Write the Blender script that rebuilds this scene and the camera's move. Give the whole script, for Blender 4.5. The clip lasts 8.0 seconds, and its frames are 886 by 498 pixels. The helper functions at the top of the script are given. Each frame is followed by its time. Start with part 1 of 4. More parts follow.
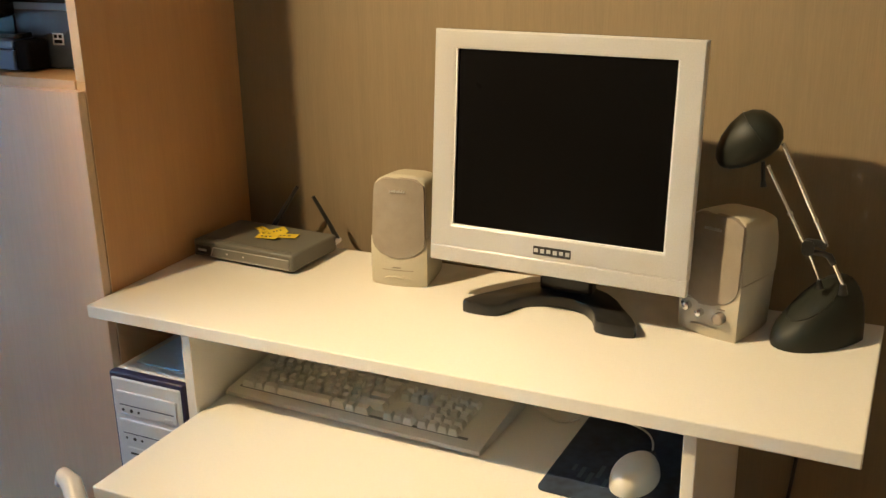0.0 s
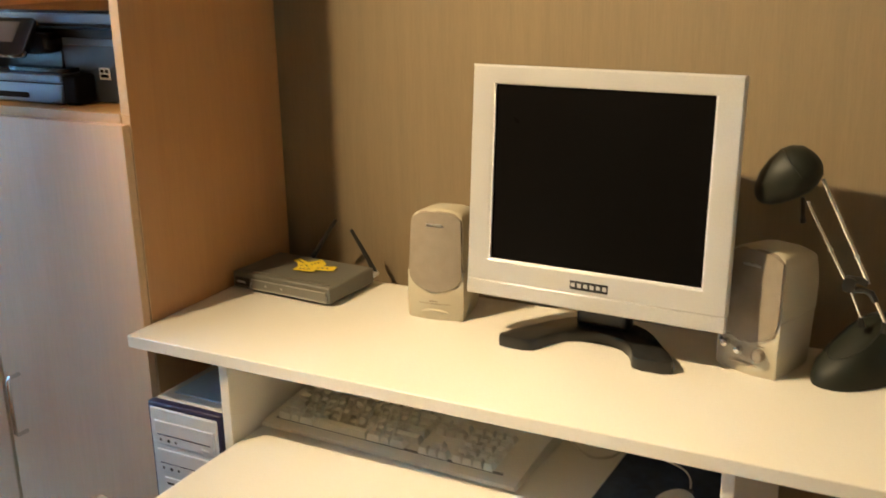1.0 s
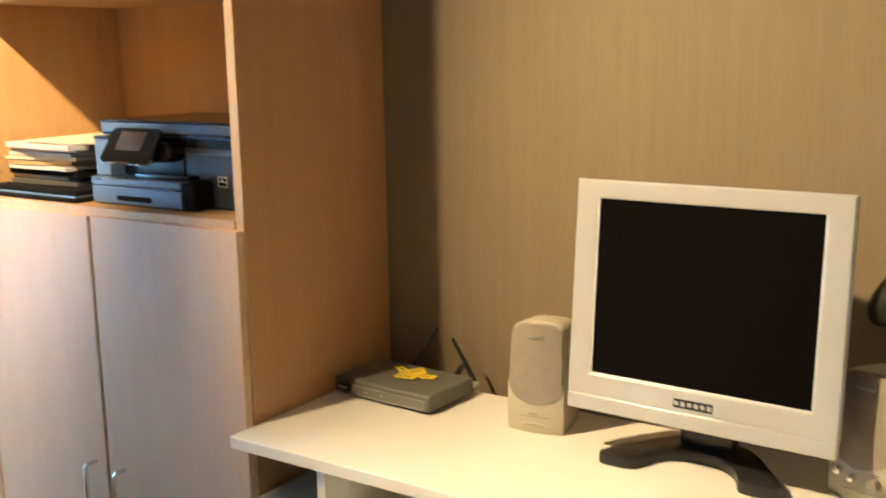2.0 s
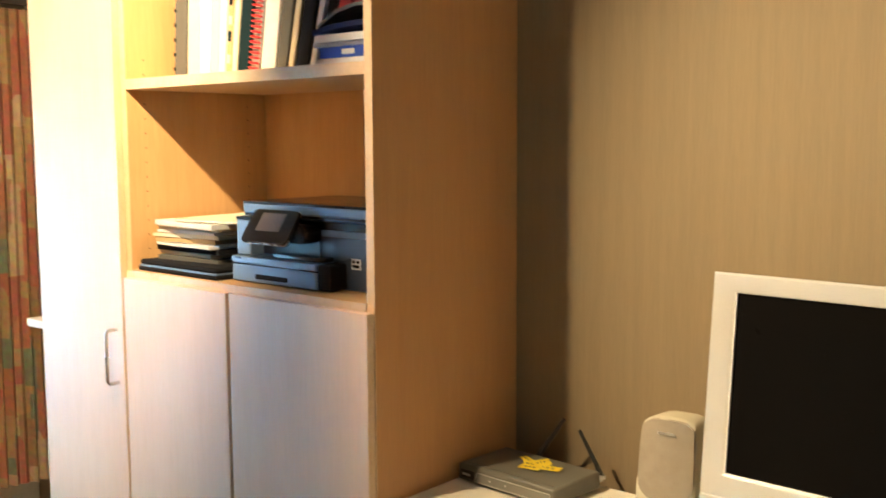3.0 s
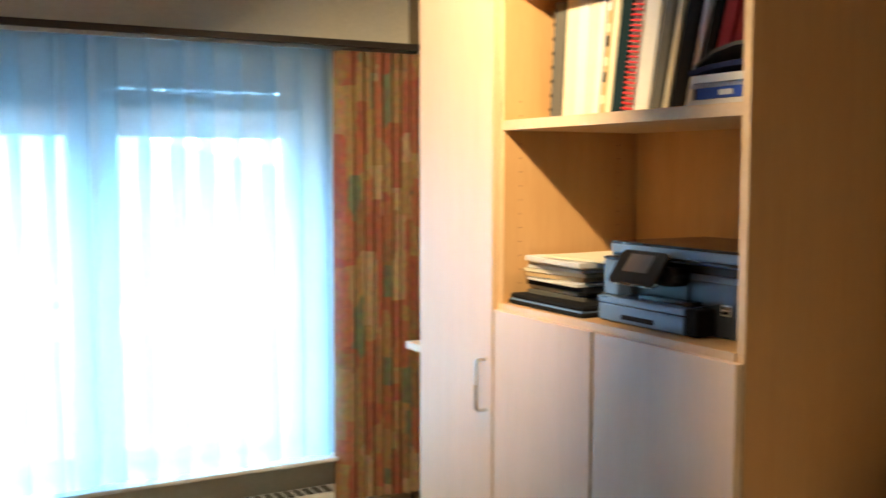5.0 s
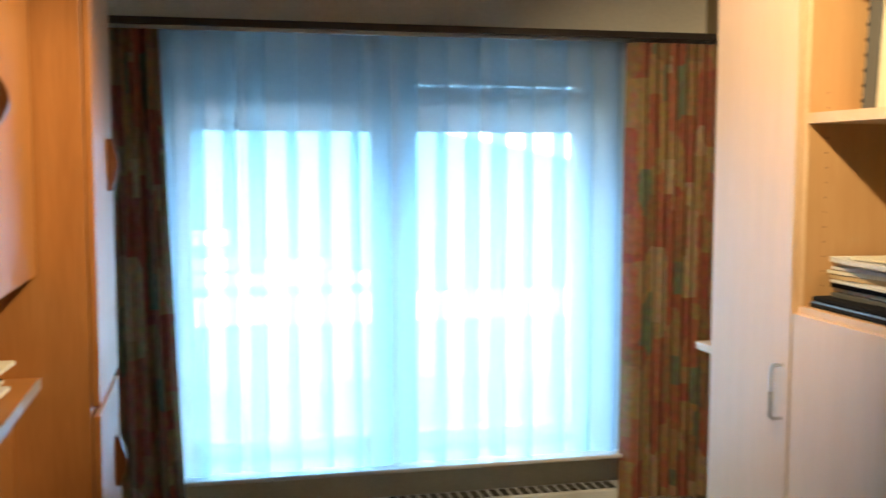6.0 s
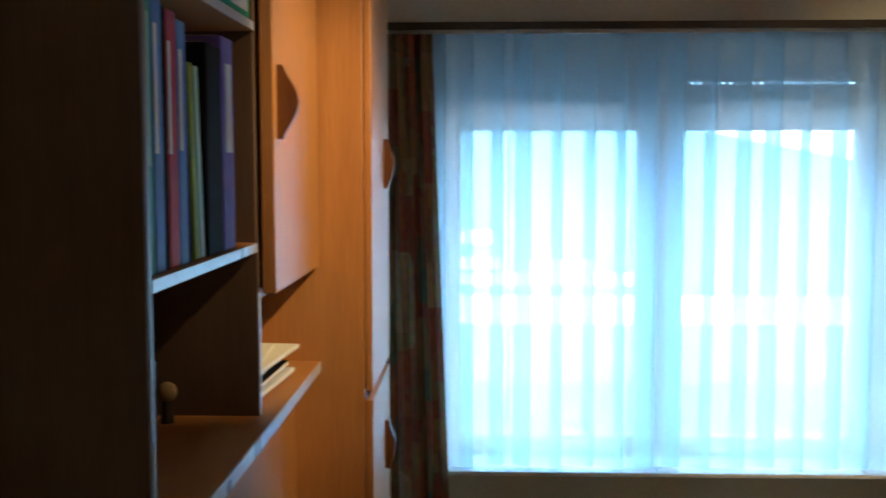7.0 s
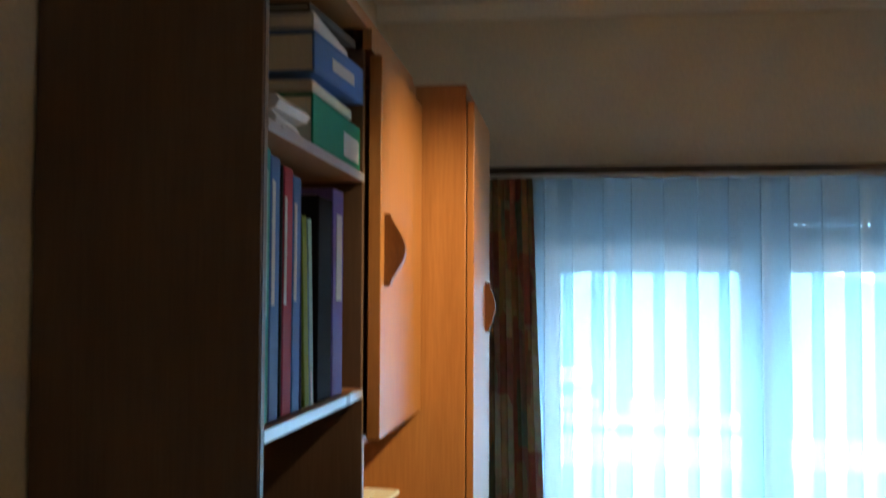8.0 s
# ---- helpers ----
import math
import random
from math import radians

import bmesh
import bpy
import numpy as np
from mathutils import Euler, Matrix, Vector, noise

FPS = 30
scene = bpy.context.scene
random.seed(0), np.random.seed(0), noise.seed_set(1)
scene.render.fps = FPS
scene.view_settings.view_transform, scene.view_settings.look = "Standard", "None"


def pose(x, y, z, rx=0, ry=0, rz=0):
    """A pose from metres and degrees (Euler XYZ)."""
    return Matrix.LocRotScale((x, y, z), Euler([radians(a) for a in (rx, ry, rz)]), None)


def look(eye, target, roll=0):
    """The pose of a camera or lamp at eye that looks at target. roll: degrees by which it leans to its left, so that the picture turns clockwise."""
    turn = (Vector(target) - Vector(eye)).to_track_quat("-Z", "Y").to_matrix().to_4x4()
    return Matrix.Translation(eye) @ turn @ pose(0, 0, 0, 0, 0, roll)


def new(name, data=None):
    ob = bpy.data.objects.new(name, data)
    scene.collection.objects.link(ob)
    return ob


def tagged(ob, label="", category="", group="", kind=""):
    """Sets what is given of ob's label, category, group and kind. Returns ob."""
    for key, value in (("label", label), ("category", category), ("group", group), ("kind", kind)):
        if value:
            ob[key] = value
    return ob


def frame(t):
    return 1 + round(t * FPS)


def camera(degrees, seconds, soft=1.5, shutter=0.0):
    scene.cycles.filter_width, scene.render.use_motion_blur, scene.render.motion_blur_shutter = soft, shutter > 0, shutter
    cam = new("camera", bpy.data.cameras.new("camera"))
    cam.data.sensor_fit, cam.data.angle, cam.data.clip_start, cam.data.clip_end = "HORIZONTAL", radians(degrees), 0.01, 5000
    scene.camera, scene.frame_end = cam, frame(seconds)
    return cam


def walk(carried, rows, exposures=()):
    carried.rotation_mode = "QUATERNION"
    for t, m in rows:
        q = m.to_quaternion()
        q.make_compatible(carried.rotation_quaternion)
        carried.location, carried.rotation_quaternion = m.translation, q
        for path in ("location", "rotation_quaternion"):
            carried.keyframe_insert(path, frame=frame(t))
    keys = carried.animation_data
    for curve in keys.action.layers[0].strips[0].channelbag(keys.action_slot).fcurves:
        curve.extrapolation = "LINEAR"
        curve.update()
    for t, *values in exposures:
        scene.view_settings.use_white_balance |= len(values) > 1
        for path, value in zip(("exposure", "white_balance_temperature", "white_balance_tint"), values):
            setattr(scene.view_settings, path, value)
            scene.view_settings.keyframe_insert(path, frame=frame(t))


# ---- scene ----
cam = camera(46.95, 8.0, 1.5, 0.5)
PATH = [
    (0, (-0.001, 0.010, 1.381, 71.13, 0.99, 25.33)),
    (0.5, (0.001, 0.007, 1.374, 71.92, 1.16, 25.67)),
    (1, (0.003, 0.007, 1.380, 73.14, 1.18, 27.52)),
    (1.5, (0.007, 0.000, 1.386, 76.12, 1.20, 30.06)),
    (3, (0.003, 0.004, 1.397, 83.93, 0.30, 40.87)),
    (3.5, (-0.007, -0.010, 1.405, 85.39, 0.10, 43.90)),
    (4, (-0.015, -0.017, 1.413, 85.89, 0.07, 47.82)),
    (5.5, (-0.004, 0.008, 1.424, 85.26, -0.04, 69.27)),
    (6, (-0.013, -0.002, 1.429, 85.09, -0.04, 77.22)),
    (6.5, (0.007, -0.002, 1.421, 85.20, -0.12, 84.69)),
    (7, (0.005, -0.003, 1.421, 85.20, 0.07, 92.00)),
    (7.5, (0.003, -0.007, 1.434, 86.90, 0.31, 95.72)),
    (8, (0.014, -0.020, 1.444, 92.70, -0.28, 97.27)),
]
EXPOSURES = [(0.0, 0.20), (1.5, 0.34), (3.0, 0.54), (3.5, 0.52), (4.2, 0.36), (5.5, -0.36), (6.0, -0.60), (6.5, -0.74), (7.0, -0.84), (7.6, -0.78), (8.0, -0.62)]
walk(cam, [(t, pose(*p)) for t, p in PATH], EXPOSURES)

# ---- world and light ----
world = bpy.data.worlds.new("world")
scene.world = world
world.use_nodes = True
wn = world.node_tree
sky = wn.nodes.new("ShaderNodeTexSky")
sky.sky_type, sky.sun_disc, sky.sun_elevation, sky.sun_rotation = "NISHITA", False, radians(35), radians(60)
wn.nodes["Background"].inputs["Strength"].default_value = 0.08
wn.links.new(sky.outputs["Color"], wn.nodes["Background"].inputs["Color"])

# three warm spots from one unseen, unmodelled ceiling lamp: desk, cabinet shelves, teak cupboard
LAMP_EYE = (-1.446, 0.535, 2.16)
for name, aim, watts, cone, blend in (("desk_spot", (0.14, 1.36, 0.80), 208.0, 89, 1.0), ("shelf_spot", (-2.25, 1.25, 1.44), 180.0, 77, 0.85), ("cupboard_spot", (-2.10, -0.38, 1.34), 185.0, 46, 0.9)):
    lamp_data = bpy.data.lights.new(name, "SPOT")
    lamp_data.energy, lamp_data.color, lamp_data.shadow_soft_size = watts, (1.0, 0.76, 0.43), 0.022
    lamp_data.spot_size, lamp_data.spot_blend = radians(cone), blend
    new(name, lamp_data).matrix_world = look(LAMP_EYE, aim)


# ---- materials ----
def material(name, colour, rough=0.6, metal=0.0, second=None, scale=8.0, stretch=(1, 1, 1), bump=0.0, fine=60.0, rvar=0.08, spec=0.5):
    m = bpy.data.materials.new(name)
    m.use_nodes = True
    n, l = m.node_tree.nodes, m.node_tree.links
    b = n["Principled BSDF"]
    b.inputs["Roughness"].default_value, b.inputs["Metallic"].default_value = rough, metal
    b.inputs["Specular IOR Level"].default_value = spec
    co = n.new("ShaderNodeTexCoord")
    mp = n.new("ShaderNodeMapping")
    mp.inputs["Scale"].default_value = stretch
    l.new(co.outputs["Object"], mp.inputs["Vector"])
    big, small = n.new("ShaderNodeTexNoise"), n.new("ShaderNodeTexNoise")
    big.inputs["Scale"].default_value, small.inputs["Scale"].default_value = scale, fine
    small.inputs["Detail"].default_value = 4
    for q in (big, small):
        l.new(mp.outputs["Vector"], q.inputs["Vector"])
    mixf = n.new("ShaderNodeMath")
    mixf.operation = "ADD"
    half = n.new("ShaderNodeMath")
    half.operation = "MULTIPLY"
    half.inputs[1].default_value = 0.5
    l.new(big.outputs["Fac"], mixf.inputs[0])
    l.new(small.outputs["Fac"], mixf.inputs[1])
    l.new(mixf.outputs[0], half.inputs[0])
    ramp = n.new("ShaderNodeValToRGB")
    s = second or tuple(c * 0.86 for c in colour)
    ramp.color_ramp.elements[0].position, ramp.color_ramp.elements[1].position = 0.36, 0.64
    ramp.color_ramp.elements[0].color, ramp.color_ramp.elements[1].color = (*s, 1), (*colour, 1)
    l.new(half.outputs[0], ramp.inputs["Fac"])
    l.new(ramp.outputs["Color"], b.inputs["Base Color"])
    rr = n.new("ShaderNodeMapRange")
    rr.inputs["To Min"].default_value, rr.inputs["To Max"].default_value = max(rough - rvar, 0.02), min(rough + rvar, 1)
    l.new(big.outputs["Fac"], rr.inputs["Value"])
    l.new(rr.outputs["Result"], b.inputs["Roughness"])
    if bump:
        bp = n.new("ShaderNodeBump")
        bp.inputs["Strength"].default_value, bp.inputs["Distance"].default_value = bump, 0.002
        l.new(small.outputs["Fac"], bp.inputs["Height"])
        l.new(bp.outputs["Normal"], b.inputs["Normal"])
    return m


# one beech veneer in three tones: sides darkened, doors paled for their light
BEECH_SHADED = material("shaded_beech_veneer", (0.53, 0.285, 0.122), 0.45, second=(0.48, 0.25, 0.103), scale=2.5, stretch=(9, 9, 0.5), fine=26, bump=0.03)
BEECH_LIT = material("lit_beech_veneer", (0.72, 0.50, 0.34), 0.46, second=(0.67, 0.455, 0.30), scale=2.5, stretch=(9, 9, 0.5), fine=26, bump=0.02, spec=0.6)
BEECH_IN = material("beech_lining", (0.60, 0.36, 0.165), 0.45, second=(0.54, 0.31, 0.13), scale=2.5, stretch=(9, 9, 0.6), fine=26, bump=0.03)
BEECH_EDGE = material("beech_edging", (0.66, 0.47, 0.30), 0.4, second=(0.58, 0.40, 0.24), scale=4, stretch=(3, 9, 3), fine=30)
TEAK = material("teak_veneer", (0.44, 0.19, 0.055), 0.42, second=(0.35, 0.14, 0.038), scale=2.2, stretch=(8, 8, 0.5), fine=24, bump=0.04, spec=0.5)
# teak darkened to carry the shade on end panel and dividers
TEAK_SHADED = material("shaded_teak", (0.122, 0.074, 0.049), 0.55, second=(0.092, 0.054, 0.036), scale=2.2, stretch=(8, 8, 0.5), fine=24, bump=0.04, spec=0.25)
# pale edging with the window's bluish sheen put into its colour
PALE_EDGE = material("pale_blue_sheen_edging", (0.46, 0.48, 0.55), 0.3, spec=0.8)
WHITE_LAM = material("white_laminate", (0.80, 0.77, 0.70), 0.33, second=(0.77, 0.735, 0.66), scale=3, fine=220, bump=0.012)
WALLPAPER = material("wallpaper", (0.258, 0.193, 0.116), 0.75, second=(0.222, 0.165, 0.098), scale=3.0, stretch=(14, 14, 0.5), fine=40, bump=0.15)
PLASTER = material("painted_plaster", (0.72, 0.675, 0.58), 0.85, scale=2.5, fine=120, bump=0.05)
CEIL = material("ceiling_paint", (0.82, 0.80, 0.76), 0.85, scale=2, fine=90, bump=0.04)
FLOOR = material("floor_laminate", (0.33, 0.20, 0.11), 0.4, second=(0.24, 0.14, 0.07), scale=2, stretch=(1, 9, 1), fine=24)
SILVER = material("silver_plastic", (0.60, 0.595, 0.58), 0.34, metal=0.3, scale=5, fine=500, bump=0.02)
SCREEN = material("screen", (0.0045, 0.0042, 0.0042), 0.3, scale=4, fine=300, spec=0.05)
BLACK = material("black_plastic", (0.018, 0.018, 0.018), 0.30, second=(0.013, 0.013, 0.013), fine=400, bump=0.05)
GREENBLACK = material("dark_green_plastic", (0.014, 0.017, 0.013), 0.5, second=(0.010, 0.012, 0.009), fine=400, bump=0.05, spec=0.32)
CHROME = material("brushed_steel", (0.75, 0.74, 0.72), 0.25, metal=1.0, fine=200)
SPK_BODY = material("speaker_plastic", (0.48, 0.44, 0.34), 0.5, second=(0.45, 0.41, 0.315), fine=500, bump=0.04)
SPK_GRILLE = material("speaker_cloth", (0.30, 0.255, 0.21), 0.9, second=(0.25, 0.21, 0.17), scale=40, fine=900, bump=0.2)
ROUTER_M = material("router_plastic", (0.15, 0.145, 0.125), 0.5, second=(0.12, 0.115, 0.10), fine=500, bump=0.05)
ROUTER_F = material("router_front", (0.24, 0.24, 0.22), 0.35, metal=0.4)
YELLOW = material("yellow_paper", (0.80, 0.62, 0.05), 0.7, second=(0.72, 0.53, 0.03), scale=30)
KEYCAP = material("key_plastic", (0.68, 0.66, 0.59), 0.55, second=(0.63, 0.61, 0.54), fine=300)
KB_BODY = material("keyboard_plastic", (0.66, 0.63, 0.55), 0.5, second=(0.61, 0.58, 0.50), fine=300)
PC_GREY = material("pc_plastic", (0.70, 0.71, 0.73), 0.45, second=(0.66, 0.67, 0.69), fine=300)
PC_NAVY = material("navy_plastic", (0.03, 0.025, 0.08), 0.4)
MOUSE_M = material("mouse_plastic", (0.72, 0.69, 0.60), 0.35, second=(0.69, 0.66, 0.57))
PAD = material("mouse_mat_print", (0.012, 0.016, 0.035), 0.7, second=(0.03, 0.05, 0.09), scale=18, fine=70)
# dark grey plastic with the window's blue reflection put into its colour
PRN_BLUE = material("blue_gloss_plastic", (0.17, 0.25, 0.38), 0.34, second=(0.15, 0.225, 0.35), fine=300, spec=0.3)
PRN_DARK = material("printer_gloss_black", (0.012, 0.012, 0.014), 0.22)
PRN_GREY = material("printer_dark_grey", (0.06, 0.075, 0.10), 0.26, second=(0.052, 0.066, 0.09), fine=300)
PAPER = material("paper", (0.80, 0.76, 0.66), 0.75, second=(0.72, 0.68, 0.57), scale=12, fine=200)
PAPER_WHITE = material("white_paper", (0.82, 0.82, 0.80), 0.7, scale=12, fine=200)
RAIL = material("dark_rail", (0.035, 0.026, 0.022), 0.4)
SHUTTER = material("shutter_slat", (0.30, 0.32, 0.34), 0.5)
UPVC = material("white_frame", (0.78, 0.79, 0.80), 0.3)
HANDLE_WOOD = material("handle_wood", (0.17, 0.065, 0.02), 0.32, second=(0.12, 0.04, 0.012), scale=6, stretch=(6, 6, 1))


def plain(name, c, rough=0.5, metal=0.0, spec=0.5):
    return material(name, c, rough, metal, spec=spec, second=tuple(k * 0.9 for k in c), scale=14, fine=180)


# ---- mesh helpers ----
def box(bm, x0, x1, y0, y1, z0, z1, bevel=0.0, seg=2):
    vs = [bm.verts.new((x, y, z)) for x in (x0, x1) for y in (y0, y1) for z in (z0, z1)]
    fs = [bm.faces.new([vs[i] for i in q]) for q in ((0, 1, 3, 2), (4, 6, 7, 5), (0, 4, 5, 1), (2, 3, 7, 6), (0, 2, 6, 4), (1, 5, 7, 3))]
    if bevel:
        es = list({e for f in fs for e in f.edges})
        bmesh.ops.bevel(bm, geom=es, offset=bevel, segments=seg, affect="EDGES", profile=0.5)
    return bm


def boxes(*rows, bevel=0.0):
    bm = bmesh.new()
    for r in rows:
        box(bm, *r, bevel=bevel)
    # flat sides stay flat, only the bevels are shaded round
    bm.faces.layers.int.new("flat_sides")
    bm.normal_update()
    for f in bm.faces:
        f.smooth = max(abs(c) for c in f.normal) < 0.999
    return bm


def loft(rings, close=True, caps=True):
    """A skin over rings of equal length."""
    bm = bmesh.new()
    vr = [[bm.verts.new(p) for p in r] for r in rings]
    n = len(vr[0])
    for a, b in zip(vr, vr[1:]):
        for i in range(n if close else n - 1):
            j = (i + 1) % n
            bm.faces.new((a[i], a[j], b[j], b[i]))
    if caps:
        bm.faces.new(vr[0][::-1])
        bm.faces.new(vr[-1])
    bmesh.ops.recalc_face_normals(bm, faces=bm.faces[:])
    return bm


def tube(points, r, sides=10, caps=True):
    pts = [Vector(p) for p in points]
    rings, side = [], None
    for i, p in enumerate(pts):
        d = (pts[min(i + 1, len(pts) - 1)] - pts[max(i - 1, 0)]).normalized()
        if side is None:
            side = d.cross(Vector((0, 0, 1)) if abs(d.z) < 0.9 else Vector((1, 0, 0))).normalized()
        side = (side - d * side.dot(d)).normalized()
        up = d.cross(side)
        rr = r[i] if isinstance(r, (list, tuple)) else r
        rings.append([p + (side * math.cos(2 * math.pi * k / sides) + up * math.sin(2 * math.pi * k / sides)) * rr for k in range(sides)])
    return loft(rings, True, caps)


def flowing(points, n=6):
    """A smooth line through the points."""
    p = [Vector(q) for q in points]
    p = [p[0] * 2 - p[1], *p, p[-1] * 2 - p[-2]]
    out = []
    for a, b, c, d in zip(p, p[1:], p[2:], p[3:]):
        for k in range(n):
            t = k / n
            out.append(0.5 * (2 * b + (c - a) * t + (2 * a - 5 * b + 4 * c - d) * t * t + (3 * b - a - 3 * c + d) * t ** 3))
    return [*out, p[-2]]


def rounded(w, h, r, n=5):
    """A rounded rectangle's outline round the origin."""
    out = []
    for cx, cy, a in ((w / 2 - r, h / 2 - r, 0), (-w / 2 + r, h / 2 - r, 90), (-w / 2 + r, -h / 2 + r, 180), (w / 2 - r, -h / 2 + r, 270)):
        for k in range(n + 1):
            b = radians(a + 90 * k / n)
            out.append((cx + r * math.cos(b), cy + r * math.sin(b)))
    return out


def to_mesh(name, bm, mat, smooth=True):
    me = bpy.data.meshes.new(name)
    bm.normal_update()
    mark = bm.faces.layers.int.get("flat_sides")
    if mark is not None:
        bm.faces.layers.int.remove(mark)
        smooth = False
    bm.to_mesh(me)
    bm.free()
    me.materials.append(mat)
    if smooth:
        me.polygons.foreach_set("use_smooth", [True] * len(me.polygons))
        me.set_sharp_from_angle(angle=radians(40))
    return me


def part(name, bm, mat, parent, label=""):
    ob = new(name, to_mesh(name, bm, mat))
    ob.parent = parent
    return tagged(ob, label)


def thing(name, m, label, category, group="", kind=""):
    ob = new(name)
    ob.matrix_world = m
    ob.empty_display_size = 0.05
    return tagged(ob, label, category, group, kind)


def solid(name, bm, mat, label, category, kind="structure", m=None):
    ob = new(name, to_mesh(name, bm, mat))
    if m is not None:
        ob.matrix_world = m
    return tagged(ob, label, category, "", kind)


O = Matrix.Identity(4)

# ---- the room ----
XW, XR, YB, YD, ZC = -3.27, 1.40, -0.66, 1.66, 2.40
solid("floor", boxes((XW - 0.2, XR + 0.1, YB - 0.1, YD + 0.1, -0.05, 0.0)), FLOOR, "brown wood laminate floor of the study", "floor")
solid("ceiling", boxes((XW - 0.2, XR + 0.1, YB - 0.1, YD + 0.1, ZC, ZC + 0.08)), CEIL, "pale painted ceiling of the study", "ceiling")
solid("wall_desk", boxes((XW - 0.2, XR, YD, YD + 0.1, 0, ZC)), WALLPAPER, "wall with beige vertically streaked textile wallpaper", "wall")
solid("wall_back", boxes((XW - 0.2, XR, YB - 0.1, YB, 0, ZC)), PLASTER, "plain beige painted wall behind the bookcase", "wall")
# unseen closing wall, set near enough to bounce light into the room
solid("wall_end", boxes((XR, XR + 0.1, YB - 0.1, YD + 0.1, 0, ZC)), PLASTER, "unseen beige end wall set close for bounce light", "wall")
WY0, WY1, WZ0, WZ1 = -0.13, 1.31, 0.43, 1.80
solid("wall_window", boxes((XW - 0.2, XW, YB, WY0, 0, ZC), (XW - 0.2, XW, WY1, YD, 0, ZC), (XW - 0.2, XW, WY0, WY1, 0, WZ0), (XW - 0.2, XW, WY0, WY1, WZ1, ZC)),
      PLASTER, "beige painted wall round a wide window", "wall")
solid("trim", boxes((XW, XW + 0.025, YB, YD, ZC - 0.055, ZC), bevel=0.004), CEIL, "narrow painted cornice under the ceiling", "cornice")

# window
win = thing("window_1", pose(XW - 0.16, 0, 0), "two-winged white window with a half-lowered shutter", "window", "", "structure")
part("window_frame", boxes((-0.03, 0.03, WY0, WY1, WZ0, WZ0 + 0.07), (-0.03, 0.03, WY0, WY1, WZ1 - 0.06, WZ1), (-0.03, 0.03, WY0, WY0 + 0.07, WZ0 + 0.07, WZ1 - 0.06),
     (-0.03, 0.03, WY1 - 0.07, WY1, WZ0 + 0.07, WZ1 - 0.06), (-0.03, 0.03, 0.52, 0.67, WZ0 + 0.07, WZ1 - 0.06), bevel=0.004), UPVC, win)
part("window_sill", boxes((0.10, 0.285, WY0 + 0.03, WY1 + 0.03, 0.438, 0.452), bevel=0.004), UPVC, win, "white window sill board")
glass = bpy.data.materials.new("glass")
glass.use_nodes = True
gb = glass.node_tree.nodes["Principled BSDF"]
gb.inputs["Transmission Weight"].default_value, gb.inputs["Roughness"].default_value, gb.inputs["IOR"].default_value = 1.0, 0.0, 1.45
for ya, yb in ((WY0 + 0.07, 0.52), (0.67, WY1 - 0.07)):
    p = part("pane", boxes((-0.004, 0.004, ya, yb, WZ0 + 0.07, WZ1 - 0.06)), glass, win)
    p.visible_shadow = False

# roller shutter: slats with a row of light slots
shut = thing("roller_shutter", pose(XW - 0.23, 0, 0), "grey roller shutter lowered over the top of the window", "shutter")
z = 1.53
while z < 1.80:
    if abs(z - 1.65) < 0.02:
        rows, y = [(-0.006, 0.006, WY0, WY0 + 0.07, z + 0.03, z + 0.041)], WY0 + 0.07
        while y < WY1 - 0.07:
            rows.append((-0.006, 0.006, y, y + (0.0165 if y > 0.6 else 0.0240), z + 0.034, z + 0.041))
            y += 0.026
        part("slat", boxes((-0.006, 0.006, WY0, WY1, z, z + 0.0345), *rows), SHUTTER, shut)
    else:
        part("slat", boxes((-0.006, 0.006, WY0, WY1, z, z + 0.041)), SHUTTER, shut)
    z += 0.0405

# outdoor light put into glowing panels far behind the window: sky, street, ground, houses
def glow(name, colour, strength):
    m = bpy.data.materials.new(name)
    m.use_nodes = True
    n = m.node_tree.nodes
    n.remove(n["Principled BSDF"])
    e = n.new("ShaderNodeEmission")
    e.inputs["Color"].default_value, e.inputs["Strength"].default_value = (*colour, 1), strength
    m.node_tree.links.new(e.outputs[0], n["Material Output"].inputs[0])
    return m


DAY = glow("street_glow", (0.28, 0.71, 1.0), 9.0)
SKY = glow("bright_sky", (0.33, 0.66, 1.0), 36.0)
WHITE_GLOW = glow("white_glow", (0.80, 0.95, 1.0), 90.0)
solid("backdrop", boxes((-9.1, -9.0, -9, 11, -0.52, 1.74)), DAY, "glowing panel for the bright hazy street outside the window", "street")
solid("backdrop_ground", boxes((-9.1, -9.0, -9, 11, -3, -0.52)), glow("ground_glow", (0.30, 0.74, 1.0), 5.0), "dimmer glowing panel for the ground in front of the houses outside", "ground")
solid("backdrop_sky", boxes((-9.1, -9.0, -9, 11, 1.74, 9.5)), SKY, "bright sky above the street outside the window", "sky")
solid("backdrop_wall", boxes((-8.95, -8.85, -1.5, 6, 0.02, 0.26)), WHITE_GLOW, "glowing strip for a sunlit white wall far outside the window", "wall")
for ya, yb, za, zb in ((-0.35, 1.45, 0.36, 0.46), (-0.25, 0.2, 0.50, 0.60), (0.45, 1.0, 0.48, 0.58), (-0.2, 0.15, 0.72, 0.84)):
    solid("backdrop_house", boxes((-8.95, -8.85, ya, yb, za, zb)), WHITE_GLOW, "glowing strip for a sunlit house front far outside the window", "house")
solid("backdrop_gap", loft([[(x, 1.75, 1.735), (x, 3.2, 1.45), (x, 3.2, 1.735)] for x in (-8.95, -8.9)]), WHITE_GLOW, "white sky over the roof line outside the window", "sky")


